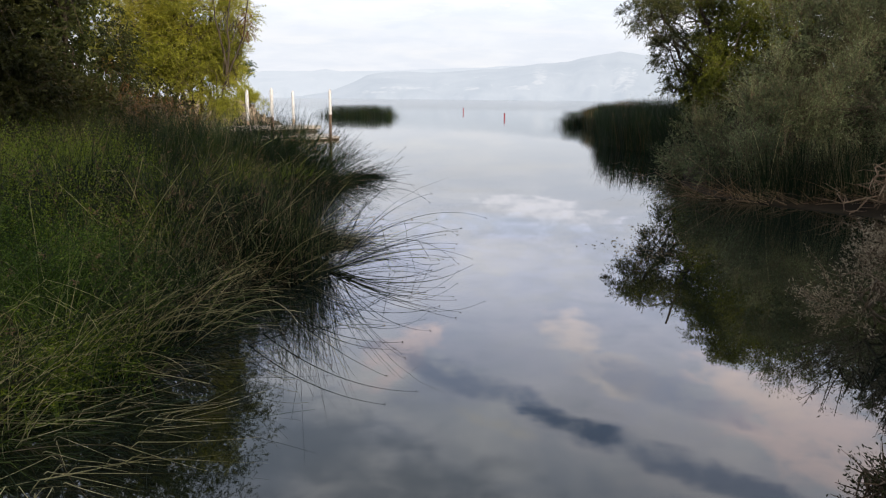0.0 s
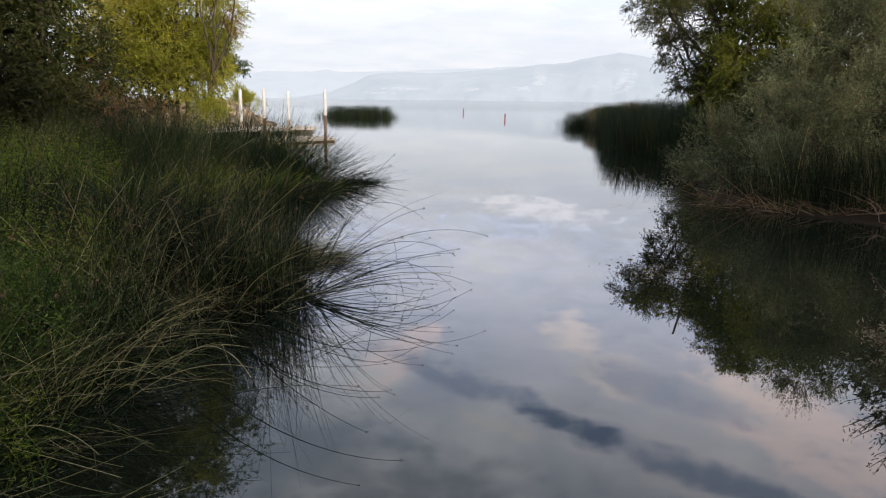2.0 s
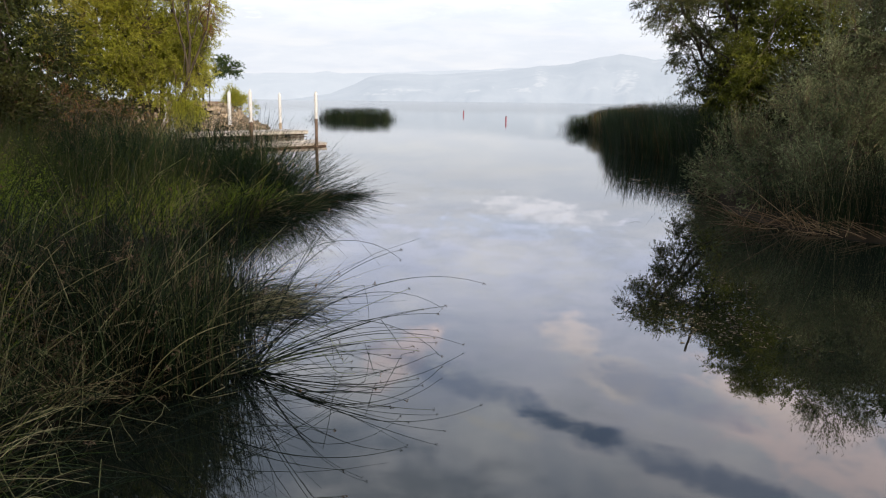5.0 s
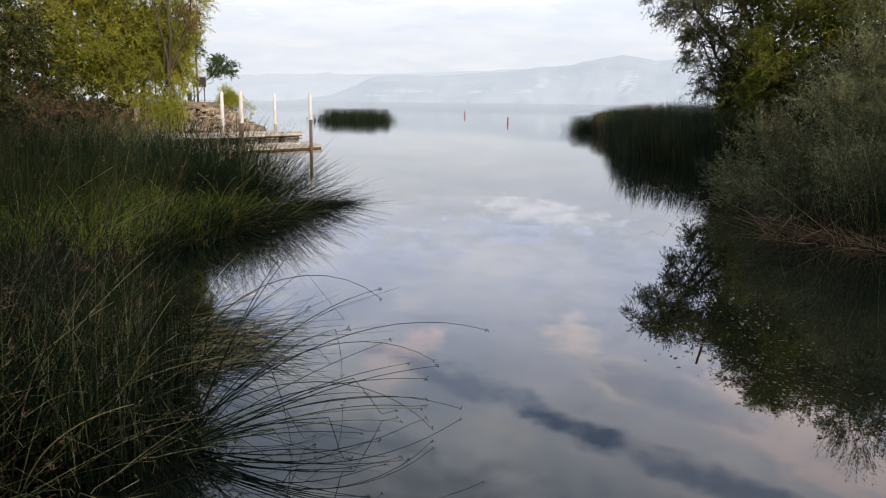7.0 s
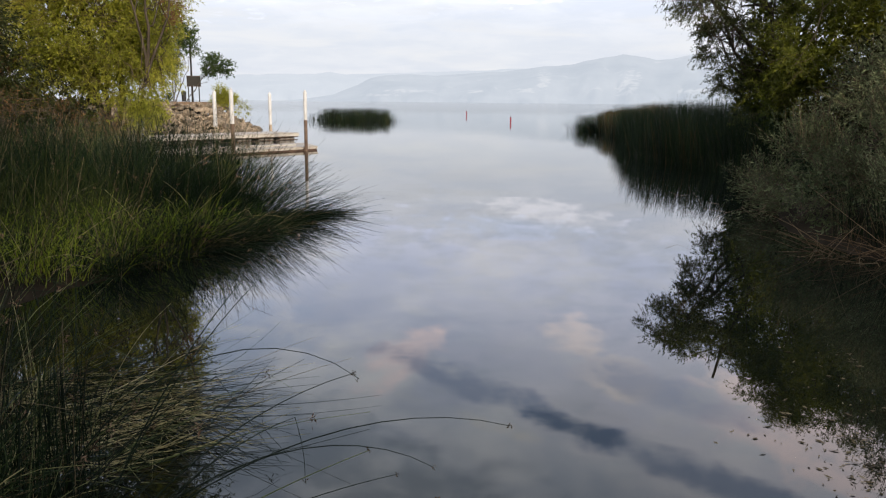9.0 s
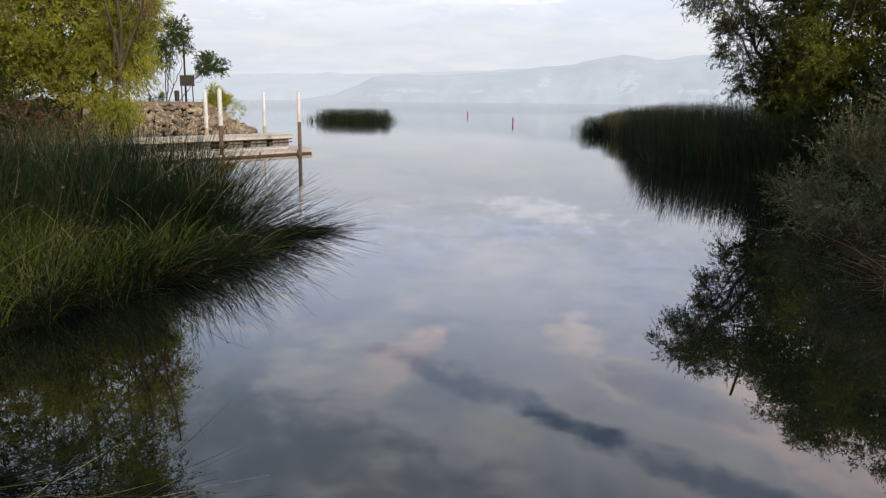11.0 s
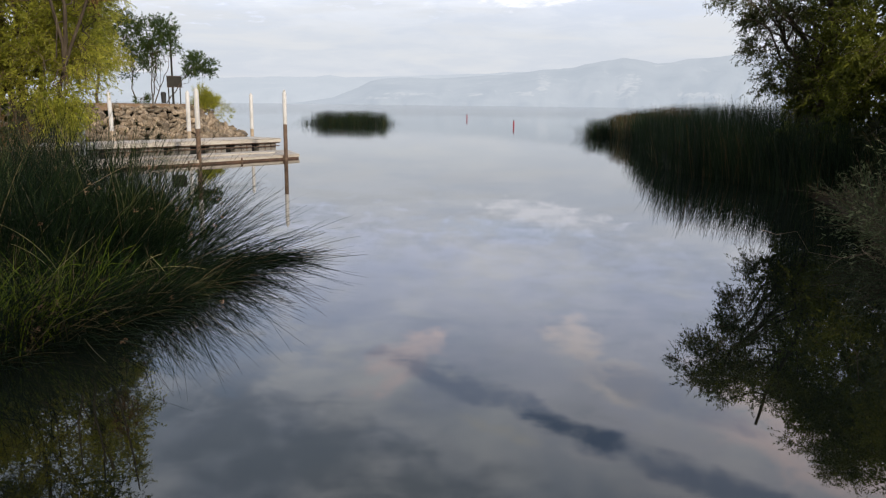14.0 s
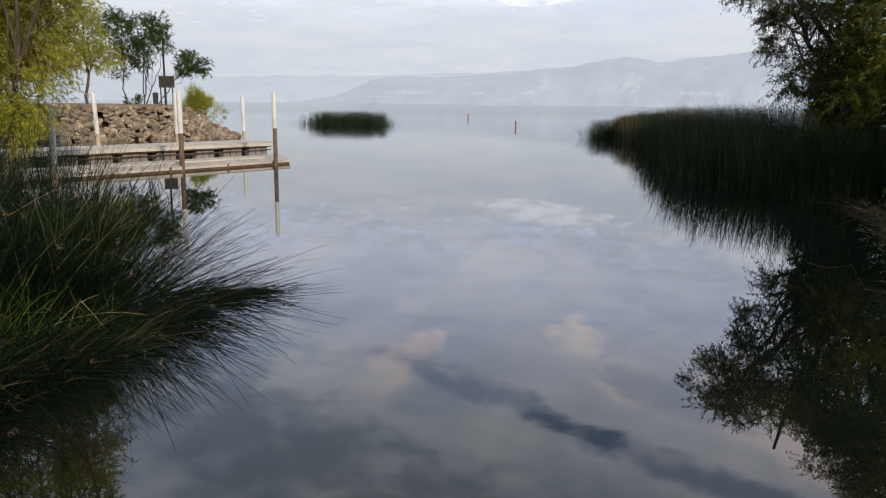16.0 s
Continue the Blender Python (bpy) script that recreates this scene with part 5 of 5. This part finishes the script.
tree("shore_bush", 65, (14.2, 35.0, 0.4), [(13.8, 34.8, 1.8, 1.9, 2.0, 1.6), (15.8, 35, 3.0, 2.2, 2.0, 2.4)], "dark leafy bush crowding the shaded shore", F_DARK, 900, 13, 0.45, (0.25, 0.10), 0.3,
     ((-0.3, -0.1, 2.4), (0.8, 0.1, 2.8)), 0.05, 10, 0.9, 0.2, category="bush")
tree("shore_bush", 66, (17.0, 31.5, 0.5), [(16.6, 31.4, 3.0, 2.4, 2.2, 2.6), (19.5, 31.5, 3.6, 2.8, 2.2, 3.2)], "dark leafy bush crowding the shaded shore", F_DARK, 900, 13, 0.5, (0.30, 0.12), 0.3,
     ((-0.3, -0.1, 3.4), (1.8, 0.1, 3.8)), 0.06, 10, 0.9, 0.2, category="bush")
tree("shore_sapling", 64, (13.8, 42.6, 0.3), [(13.3, 42.4, 3.0, 1.1, 1.1, 1.3), (14.4, 42.8, 3.4, 1.3, 1.2, 1.6)], "leafy green sapling standing behind the reeds", F_WILLOW_G, 1100, 13, 0.4, (0.11, 0.028), 0.3,
     ((-0.3, -0.1, 3.0), (0.5, 0.1, 3.2)), 0.05, 10, 1.1, 0.2)
SAGE = dict(core=400, leaves=15, twig=0.75, leaf=(0.10, 0.019), droop=0.05, limbs=22, shell=0.3, category="bush", spread=0.30, upward=0.8, grain=1.35)
tree("tamarisk_bush", 71, (10.6, 25.6, 0.25), [(10.6, 25.3, 1.6, 1.7, 1.7, 1.3), (8.8, 26.2, 0.9, 1.2, 1.4, 0.9), (12.4, 25.0, 1.9, 1.9, 1.8, 1.6), (11.2, 26.4, 2.5, 1.4, 1.3, 1.0), (9.8, 24.6, 1.0, 1.3, 1.2, 0.8), (8.4, 24.8, 0.7, 1.1, 1.2, 0.7), (9.4, 22.8, 0.8, 1.2, 1.2, 0.7), (8.0, 23.4, 0.4, 0.8, 0.9, 0.45), (8.7, 27.6, 0.9, 1.1, 1.1, 0.8)],
     "grey-green feathery tamarisk bush at the water's edge", F_SAGE, 4200, trunks=((0.4, 0, 2.4), (-0.9, 0.2, 2.0), (1.2, -0.2, 2.3)), girth=0.05, gaps=0.8, clumps=(62, 0.44), **SAGE)
tree("tamarisk_bush", 72, (14.0, 27.5, 0.4), [(13.8, 27.2, 3.2, 1.9, 1.9, 2.2), (15.9, 27.0, 4.6, 1.9, 2.0, 2.4), (12.6, 28.2, 2.3, 1.5, 1.6, 1.6), (14.4, 27.6, 5.0, 1.3, 1.3, 1.2), (16.8, 26.6, 2.6, 1.8, 1.8, 2.0)],
     "tall grey-green tamarisk with plumed tops", F_SAGE, 2700, trunks=((0.4, 0, 4.4), (-0.9, 0.2, 4.0), (1.4, -0.2, 4.6)), girth=0.07, gaps=0.8, clumps=(44, 0.52), **SAGE)
tree("tamarisk_bush", 76, (12.8, 28.6, 0.4), [(12.3, 28.2, 4.5, 1.4, 1.4, 1.5), (13.4, 28.3, 6.2, 1.4, 1.4, 1.4), (11.5, 28.2, 3.3, 1.1, 1.2, 1.1), (14.6, 28.2, 5.4, 1.4, 1.3, 1.5)],
     "tall grey-green tamarisk with plumed tops", F_SAGE, 2100, trunks=((-0.3, 0, 5.0), (0.6, 0.2, 6.0)), girth=0.07, gaps=0.8, clumps=(44, 0.50), **SAGE)
tree("tamarisk_bush", 73, (14.5, 22.2, 0.5), [(14.2, 22.0, 2.2, 1.9, 1.7, 1.9), (16.5, 22.5, 3.2, 2.2, 2.0, 2.4)],
     "grey-green feathery tamarisk bush at the water's edge", F_SAGE, 1500, trunks=((0.4, 0, 2.8), (-0.7, 0.2, 2.4)), girth=0.05, gaps=0.8, clumps=(34, 0.46), **SAGE)
tree("low_tamarisk", 74, (5.9, 9.4, 0.02), [(5.55, 9.2, 0.40, 0.85, 0.7, 0.42), (6.7, 9.6, 0.7, 1.1, 0.9, 0.6)], "low tamarisk with pale pinkish plumes by the water", F_PINK, 800,
     trunks=((0.2, 0, 0.7), (-0.5, 0.1, 0.5), (0.9, 0.2, 0.8)), girth=0.02, gaps=1.0, **{**SAGE, "core": 0, "twig": 0.34, "leaves": 20, "leaf": (0.05, 0.012), "limbs": 26})
tree("low_shrub", 75, (3.5, 4.9, 0.0), [(3.45, 4.9, 0.22, 0.30, 0.3, 0.24)], "small dark twiggy shrub at the water's edge", F_DARK, 130, leaves=12, twig=0.16, leaf=(0.03, 0.012), droop=0.0,
     trunks=((0.0, 0, 0.35), (-0.2, 0.1, 0.4)), girth=0.008, limbs=10, gaps=0.9, shell=0.1, category="bush")


# ---------------------------------------------------------------- driftwood
def dead_branch(seed, foot, tips, girth, label):
    rng = np.random.default_rng(seed)
    t = thing("dead_branch", foot, label, "driftwood", "driftwood")
    for tip in tips:
        p = limb_path((0, 0, 0), tip, rng, 0.18, 0.08, 9)
        v, f = tubes(p[None], np.linspace(girth, girth * 0.25, 9)[None], 6)
        limb = piece("limb", mesh("limb", v, f, M_DEADWOOD, True), t)
        small = [limb_path(p[j], p[j] + rng.normal(size=3) * 0.45 + np.array([-0.1, -0.1, 0.05]), rng, 0.25, 0.05, 5) for j in rng.integers(2, 8, 9)]
        v, f = tubes(np.array(small), np.broadcast_to(np.linspace(girth * 0.35, 0.003, 5), (9, 5)), 4, rng)
        tagged(piece("twig_growth", mesh("twig_growth", v, f, M_DEADWOOD), limb), kind="stuff")
    return t


dead_branch(81, (11.9, 19.4, 0.45), ((-2.0, -0.6, -0.35), (-1.4, -0.8, 0.5), (0.5, -1.0, -0.2)), 0.045, "bleached dead branch lying on the bank")
dead_branch(82, (12.4, 19.8, 0.8), ((-1.6, -1.0, 0.2), (-1.2, -0.8, -0.7), (-0.4, -1.2, 0.5), (-2.1, -0.7, -0.1)), 0.04, "tangled bleached dead branches on the bank")
dead_branch(84, (11.4, 19.0, 0.35), ((-1.5, -0.3, -0.25), (-0.9, -0.9, 0.35), (0.8, -0.8, 0.4), (-0.3, -0.9, -0.25)), 0.032, "tangled reddish-brown dead branches on the bank")
dead_branch(83, (7.9, 26.0, 0.2), ((-1.6, -0.6, -0.12),), 0.006, "thin dead twig dipping into the lake")


# ---------------------------------------------------------------- docks
def box(bm, size, at, bevel=0.0):
    r = bmesh.ops.create_cube(bm, size=1.0, matrix=Matrix.Translation(at) @ Matrix.Diagonal((*size, 1)))
    if bevel:
        edges = {e for v in r["verts"] for e in v.link_edges}
        bmesh.ops.bevel(bm, geom=list(edges), offset=bevel, segments=1, affect="EDGES")
    return bm


def dock(name, corner, along, length, width, top, label, floats, seed, skew=0.0):
    """A floating dock. corner: its outer back corner; it runs back along the heading (degrees); skew: how far the end slants per metre of width."""
    rng = np.random.default_rng(seed)
    t = thing(name, (*corner, 0), label, "dock", "floating docks")
    t.rotation_euler[2] = radians(along)
    slant = Matrix(((1, skew, 0, 0), (0, 1, 0, 0), (0, 0, 1, 0), (0, 0, 0, 1)))

    def put(part_name, bm, mat, note=""):
        bm.transform(slant)
        return part(part_name, bm, mat, t, note)

    edge = 0.17 if floats else 0.09
    for y in (0.03, width - 0.03):
        put("fascia", box(bmesh.new(), (length, 0.06, edge), (length / 2, y, top - 0.025 - edge / 2), 0.008), M_FASCIA, "pale weathered edge board")
    put("fascia", box(bmesh.new(), (0.06, width - 0.13, edge), (0.03, width / 2, top - 0.025 - edge / 2), 0.008), M_FASCIA, "pale weathered edge board")
    if floats:
        for y in (0.10, width - 0.10):
            put("beam", box(bmesh.new(), (length - 0.1, 0.08, 0.05), (length / 2, y, top - 0.23), 0.006), M_WETWOOD, "dark timber beam")
            put("beam", box(bmesh.new(), (length - 0.1, 0.05, 0.05), (length / 2, y, top - 0.40), 0.006), M_WETWOOD, "dark timber beam")
        x = 0.15
        while x < length - 0.6:
            w = 1.0 + 0.35 * rng.random()
            put("float", box(bmesh.new(), (w, width - 0.45, 0.55), (x + w / 2, width / 2, top - 0.50), 0.04), M_FLOAT, "grey dock float")
            for q in range(1, 3):
                put("strap", box(bmesh.new(), (0.04, 0.02, 0.40), (x + w * q / 3, width - 0.21, top - 0.44), 0.004), M_WETWOOD, "dark strap")
            x += w + 0.45 + 0.9 * rng.random() ** 2
        put("float", box(bmesh.new(), (length - 0.3, width - 1.2, 0.5), (length / 2, width / 2, top - 0.50), 0.03), M_BLACK, "black underside")
    else:
        for y in (0.07, width - 0.07):
            put("wale", box(bmesh.new(), (length - 0.1, 0.10, 0.20), (length / 2, y, top - 0.20), 0.012), M_WETWOOD, "dark wet timber wale")
        put("float", box(bmesh.new(), (length - 0.3, width - 0.3, 0.3), (length / 2, width / 2, top - 0.25), 0.03), M_BLACK, "dark float under the deck")
        for x in (1.0, 3.4, 6.1):
            put("bumper", box(bmesh.new(), (0.09, 0.06, 0.26), (x, width + 0.03, top - 0.13), 0.012), M_RUST, "upright rub bumper")
        put("curb", box(bmesh.new(), (length - 1.5, 0.09, 0.08), (length / 2 + 0.5, width * 0.62, top + 0.058), 0.012), M_FASCIA, "low timber curb on the deck")
    board = box(bmesh.new(), (0.145, width + 0.02, 0.036), (0, 0, 0), 0.005)
    board.transform(slant)
    me = bpy.data.meshes.new("board")
    board.to_mesh(me)
    board.free()
    me.materials.append(M_DECK)
    for i in range(int(length / 0.152)):
        b = new("board", me)
        b.parent = t
        b.location = (0.08 + i * 0.152 + skew * width / 2, width / 2 + rng.normal() * 0.004, top + rng.normal() * 0.0015)
        b.rotation_euler[2] = rng.normal() * 0.002
    return t


DOCK_WAY = -124.8
dock("floating_dock", (-8.89, 52.42), DOCK_WAY, 13.5, 3.0, 0.20, "low weathered timber dock floating beside the reeds", False, 91, 0.63)
dock("floating_dock", (-11.75, 56.1), DOCK_WAY, 16.5, 2.4, 0.68, "pale timber dock riding high on grey floats", True, 92)


def piling(at, tall, radius, stain, label, tilt=(0, 0)):
    """A dock pile: lower stained length, white sleeve above it, and a conical cap."""
    t = thing("dock_piling", (*at, 0), label, "piling", "dock pilings")
    t.rotation_euler = (radians(tilt[0]), radians(tilt[1]), 0)

    def tube(z0, z1, r, mat, name, note=""):
        bm = bmesh.new()
        bmesh.ops.create_cone(bm, cap_ends=True, segments=20, radius1=r, radius2=r, depth=z1 - z0, matrix=Matrix.Translation((0, 0, (z0 + z1) / 2)))
        return part(name, bm, mat, t, note, True)

    tube(-1.4, stain, radius * 0.96, M_RUST if stain > 1.2 else M_GRIME, "lower_pile", "rusty brown lower length" if stain > 1.2 else "weathered tan lower length")
    tube(stain, tall - 0.16, radius, M_WHITE, "white_sleeve")
    bm = bmesh.new()
    bmesh.ops.create_cone(bm, cap_ends=True, segments=20, radius1=radius * 1.06, radius2=radius * 0.25, depth=0.16, matrix=Matrix.Translation((0, 0, tall - 0.08)))
    bmesh.ops.bevel(bm, geom=bm.edges[:], offset=0.01, segments=1, affect="EDGES")
    part("cap", bm, M_WHITE, t, "white conical cap")
    return t


TWO_TONE = "white-sleeved dock piling, rusty brown below, beside the low dock"
PALE = "white-sleeved dock piling stained tan near the water"
piling((-7.95, 48.30), 3.2, 0.095, 1.62, TWO_TONE)
piling((-10.72, 44.65), 3.2, 0.10, 1.50, TWO_TONE)
piling((-13.30, 61.35), 3.2, 0.115, 0.95, PALE)
piling((-15.85, 57.30), 3.25, 0.12, 0.9, PALE)
piling((-20.45, 57.40), 3.2, 0.12, 0.85, PALE, (0, -2.0))
piling((-12.9, 39.3), 2.5, 0.11, 0.7, PALE, (0, 2.0))


# ---------------------------------------------------------------- rock jetty with its trees, sign and bin
def rock_mesh(seed):
    rng = np.random.default_rng(seed)
    bm = bmesh.new()
    for p in unit(rng.normal(size=(17, 3))) * (0.42 + 0.16 * rng.random((17, 1))):
        bm.verts.new(p)
    hull = bmesh.ops.convex_hull(bm, input=bm.verts[:])
    bmesh.ops.delete(bm, geom=[v for v in hull["geom_interior"] if isinstance(v, bmesh.types.BMVert)], context="VERTS")
    bmesh.ops.recalc_face_normals(bm, faces=bm.faces[:])
    me = bpy.data.meshes.new("rock")
    bm.to_mesh(me)
    bm.free()
    me.materials.append(M_ROCK)
    return me


ROCKS = [rock_mesh(500 + i) for i in range(14)]
riprap = thing("riprap_bank", (-22, 66, 0), "sloping bank of pale tan boulders above the lake", "rock bank")
rng = np.random.default_rng(95)
shore = [(-34.0, 58.4), (-28.3, 60.3), (-24.1, 66.6), (-18.3, 71.0), (-17.4, 73.2), (-18.2, 76.3)]
lens = [math.dist(a, b) for a, b in zip(shore, shore[1:])]
rows = 10
hidden = []
for r in range(rows):
    s = 0.15 * r
    while s < sum(lens):
        q, k = s, 0
        while q > lens[k]:
            q, k = q - lens[k], k + 1
        a, b = np.array(shore[k]), np.array(shore[k + 1])
        d = (b - a) / lens[k]
        inward = np.array([-d[1], d[0]])
        p = a + d * q + inward * (0.1 + r * 0.30 + rng.normal() * 0.08)
        size = (0.31 + 0.40 * rng.random() ** 1.8) * (1.1 - 0.02 * r)
        taper = min(1.0, 0.45 + max(0.0, sum(lens) - 3.0 - s) / 7.0)
        me = ROCKS[rng.integers(len(ROCKS))]
        m = pose(p[0] + 22, p[1] - 66, -0.02 + r * 0.24 * taper + rng.normal() * 0.06, *(rng.normal(size=2) * 25), rng.random() * 360) @ Matrix.Diagonal((*(np.array([1.6, 1.15, 0.85]) * size * (0.85 + 0.3 * rng.random(3))), 1))
        if s < 9.5:
            hidden.append(np.array([m @ v.co for v in me.vertices])[np.array([tuple(t.vertices) for t in me.polygons])].reshape(-1, 3))
        else:
            ob = new("rock", me)
            ob.parent = riprap
            ob.matrix_local = m
        s += size * (0.86 if r < 5 else 0.95)
hidden = np.concatenate(hidden)
tagged(piece("rubble", mesh("rubble", hidden, np.arange(len(hidden)).reshape(-1, 3), M_ROCK), riprap), kind="stuff")
cap = reed_bed("jetty_scrub", 96, F_STRAW, [
    (900, [(-34, 62), (-30.2, 63.2), (-26.2, 69.4), (-21.2, 73.6), (-21.5, 76), (-27, 80), (-36, 76)], (0.08, 0.3), 0, 180, 0.1, 0.8, 0.1, 0.6, 0.02, 2)], "short dry grass on the jetty top", "grass")
top_soil = bmesh.new()
loop = [(-44, 60.6), (-33.4, 61.2), (-30.0, 62.4), (-26.0, 68.5), (-22.6, 71.6), (-22.0, 76.0), (-23.3, 81.5), (-30, 87), (-44, 87)]
face = top_soil.faces.new([top_soil.verts.new((x, y, 1.9)) for x, y in loop])
ext = bmesh.ops.extrude_face_region(top_soil, geom=[face])
for v in ext["geom"]:
    if isinstance(v, bmesh.types.BMVert):
        v.co.z = 2.40
        v.co.x -= 0.35
        v.co.y += 0.25
bmesh.ops.recalc_face_normals(top_soil, faces=top_soil.faces[:])
tagged(part("jetty_top", top_soil, M_DIRT), "bare reddish-brown dirt on top of the jetty", "ground", kind="structure")

LOC = dict(droop=0.25, spread=0.9, shell=0.15, gaps=1.7, grain=1.1, sway=0.035)
tree("locust_tree", 101, (-30.2, 75.5, 2.4), [(-30.4, 75.5, 8.0, 2.0, 1.9, 2.0), (-28.9, 75.5, 6.2, 1.9, 1.6, 1.3), (-31.6, 75.5, 5.8, 1.4, 1.3, 1.0), (-29.8, 75.5, 10.2, 1.6, 1.5, 1.2)],
     "slender yellow-green tree on the rock jetty", F_WILLOW_Y, 1700, 16, 0.5, (0.13, 0.050), trunks=((0.2, 0, 6.5),), girth=0.13, limbs=14, **LOC)
tree("locust_tree", 102, (-28.2, 78.0, 2.4), [(-28.6, 78.0, 8.6, 1.3, 1.3, 1.6), (-28.6, 78.0, 5.0, 0.8, 0.7, 0.45), (-27.9, 78.0, 6.8, 1.1, 1.0, 0.9)],
     "thin green locust tree on the rock jetty", F_LOCUST, 560, 16, 0.5, (0.15, 0.055), trunks=((-0.5, 0, 5.6),), girth=0.06, limbs=10, **LOC)
tree("locust_tree", 103, (-26.9, 78.5, 2.4), [(-26.5, 78.5, 8.2, 1.4, 1.3, 1.5), (-27.0, 78.5, 6.0, 0.9, 0.9, 0.9), (-25.4, 78.5, 9.0, 1.0, 1.0, 0.9), (-25.0, 78.5, 7.4, 0.7, 0.7, 0.8)],
     "thin green locust tree on the rock jetty", F_LOCUST, 800, 16, 0.5, (0.15, 0.055), trunks=((0.2, 0, 5.5), (0.6, 0.2, 5.2), (1.6, 0, 3.2)), girth=0.06, limbs=12, **LOC)
tree("locust_tree", 104, (-26.2, 79.0, 2.4), [(-23.0, 79.0, 6.0, 1.2, 1.0, 0.75), (-22.0, 79.0, 5.6, 0.9, 0.8, 0.6), (-23.6, 79.0, 5.2, 0.6, 0.6, 0.4)],
     "leaning locust sapling with a spreading leafy top", F_LOCUST, 380, 16, 0.45, (0.15, 0.055), trunks=((2.9, 0.0, 3.4),), girth=0.05, limbs=9, **LOC)
tree("jetty_shrub", 105, (-20.4, 73.8, 1.0), [(-20.3, 73.4, 2.3, 1.2, 1.0, 0.9), (-20.8, 73.6, 3.2, 0.5, 0.5, 0.7), (-19.3, 73.6, 1.8, 0.9, 0.8, 0.6)],
     "bushy olive-green willow shrub among the boulders", F_WILLOW_Y, 1200, 16, 0.4, (0.11, 0.024), 0.1, ((0, 0, 1.8), (0.5, 0, 1.4)), 0.03, 12, 1.0, 0.1, category="bush")
tree("jetty_shrub", 106, (-27.3, 77.0, 2.4), [(-27.2, 77.0, 2.8, 0.7, 0.5, 0.35)], "low green weed bush beside thin trunks", F_LOCUST, 160, 12, 0.3, (0.10, 0.035), 0.1, ((0, 0, 0.4),), 0.02, 5, 0.8, 0.1, category="bush")


def sign_board(at, turn):
    t = thing("sign_board", at, "dark brown sign board on two posts on the jetty", "sign")
    t.rotation_euler[2] = radians(turn)
    for x in (-0.52, 0.44):
        part("post", box(bmesh.new(), (0.09, 0.09, 2.35), (x, 0.06, 1.1), 0.01), M_SIGN, t)
    part("panel", box(bmesh.new(), (1.25, 0.04, 0.88), (0, 0, 1.90), 0.006), M_SIGN, t, "plain dark panel")
    part("panel_frame", box(bmesh.new(), (1.33, 0.05, 0.05), (0, -0.005, 2.37), 0.006), M_WETWOOD, t)
    part("panel_frame", box(bmesh.new(), (1.33, 0.05, 0.05), (0, -0.005, 1.43), 0.006), M_WETWOOD, t)
    return t


sign_board((-25.1, 79.0, 2.40), 12)
pole = thing("light_pole", (-25.5, 79.6, 2.38), "tall dark wooden pole beside the sign board", "pole")
bm = bmesh.new()
bmesh.ops.create_cone(bm, cap_ends=True, segments=14, radius1=0.10, radius2=0.07, depth=6.2, matrix=Matrix.Translation((0, 0, 3.0)))
part("shaft", bm, M_SIGN, pole, "", True)
bin_ = thing("trash_bin", (-25.95, 78.6, 2.40), "black lidded trash bin on the jetty dirt", "bin")
bm = bmesh.new()
bmesh.ops.create_cone(bm, cap_ends=True, segments=18, radius1=0.19, radius2=0.23, depth=0.85, matrix=Matrix.Translation((0, 0, 0.47)))
part("body", bm, M_BLACK, bin_, "", True)
bm = bmesh.new()
bmesh.ops.create_uvsphere(bm, u_segments=18, v_segments=8, radius=0.235, matrix=Matrix.Translation((0, 0, 0.9)) @ Matrix.Diagonal((1, 1, 0.5, 1)))
part("lid", bm, M_BLACK, bin_, "domed black lid", True)


# ---------------------------------------------------------------- channel markers
def marker(at, tall, radius):
    t = thing("channel_marker", (*at, 0), "slim red channel marker post standing in the lake", "marker", "channel markers")
    bm = bmesh.new()
    bmesh.ops.create_cone(bm, cap_ends=True, segments=16, radius1=radius, radius2=radius, depth=tall + 0.8, matrix=Matrix.Translation((0, 0, (tall - 0.8) / 2)))
    part("post", bm, M_RED, t, "red painted post", True)
    bm = bmesh.new()
    bmesh.ops.create_cone(bm, cap_ends=True, segments=16, radius1=radius * 1.15, radius2=radius * 0.6, depth=0.1, matrix=Matrix.Translation((0, 0, tall + 0.05)))
    part("cap", bm, M_BLACK, t, "dark cap", True)
    return t


marker((6.1, 109.0), 0.72, 0.085)
marker((0.0, 158.0), 0.85, 0.09)


# ---------------------------------------------------------------- floating bits on the still water
rng = np.random.default_rng(120)
n = 420
c = np.array([(3.9, 13.8), (4.3, 13.4), (3.6, 14.2), (4.4, 14.4), (4.8, 16.0)])[rng.choice(5, n, p=(0.28, 0.24, 0.2, 0.15, 0.13))] + rng.normal(size=(n, 2)) * np.array([0.33, 0.42])
d = np.column_stack([rng.normal(size=(n, 2)), np.zeros(n)])
v, f = leaf_faces(rng, np.column_stack([c, np.full(n, 0.006)]), d, 0.025 + 0.07 * rng.random(n) ** 2, 0.014, 0.02)
tagged(piece("floating_debris", mesh("floating_debris", v, f, F_STRAW)), "scattered leaves and twigs floating on still water", "debris", kind="stuff")
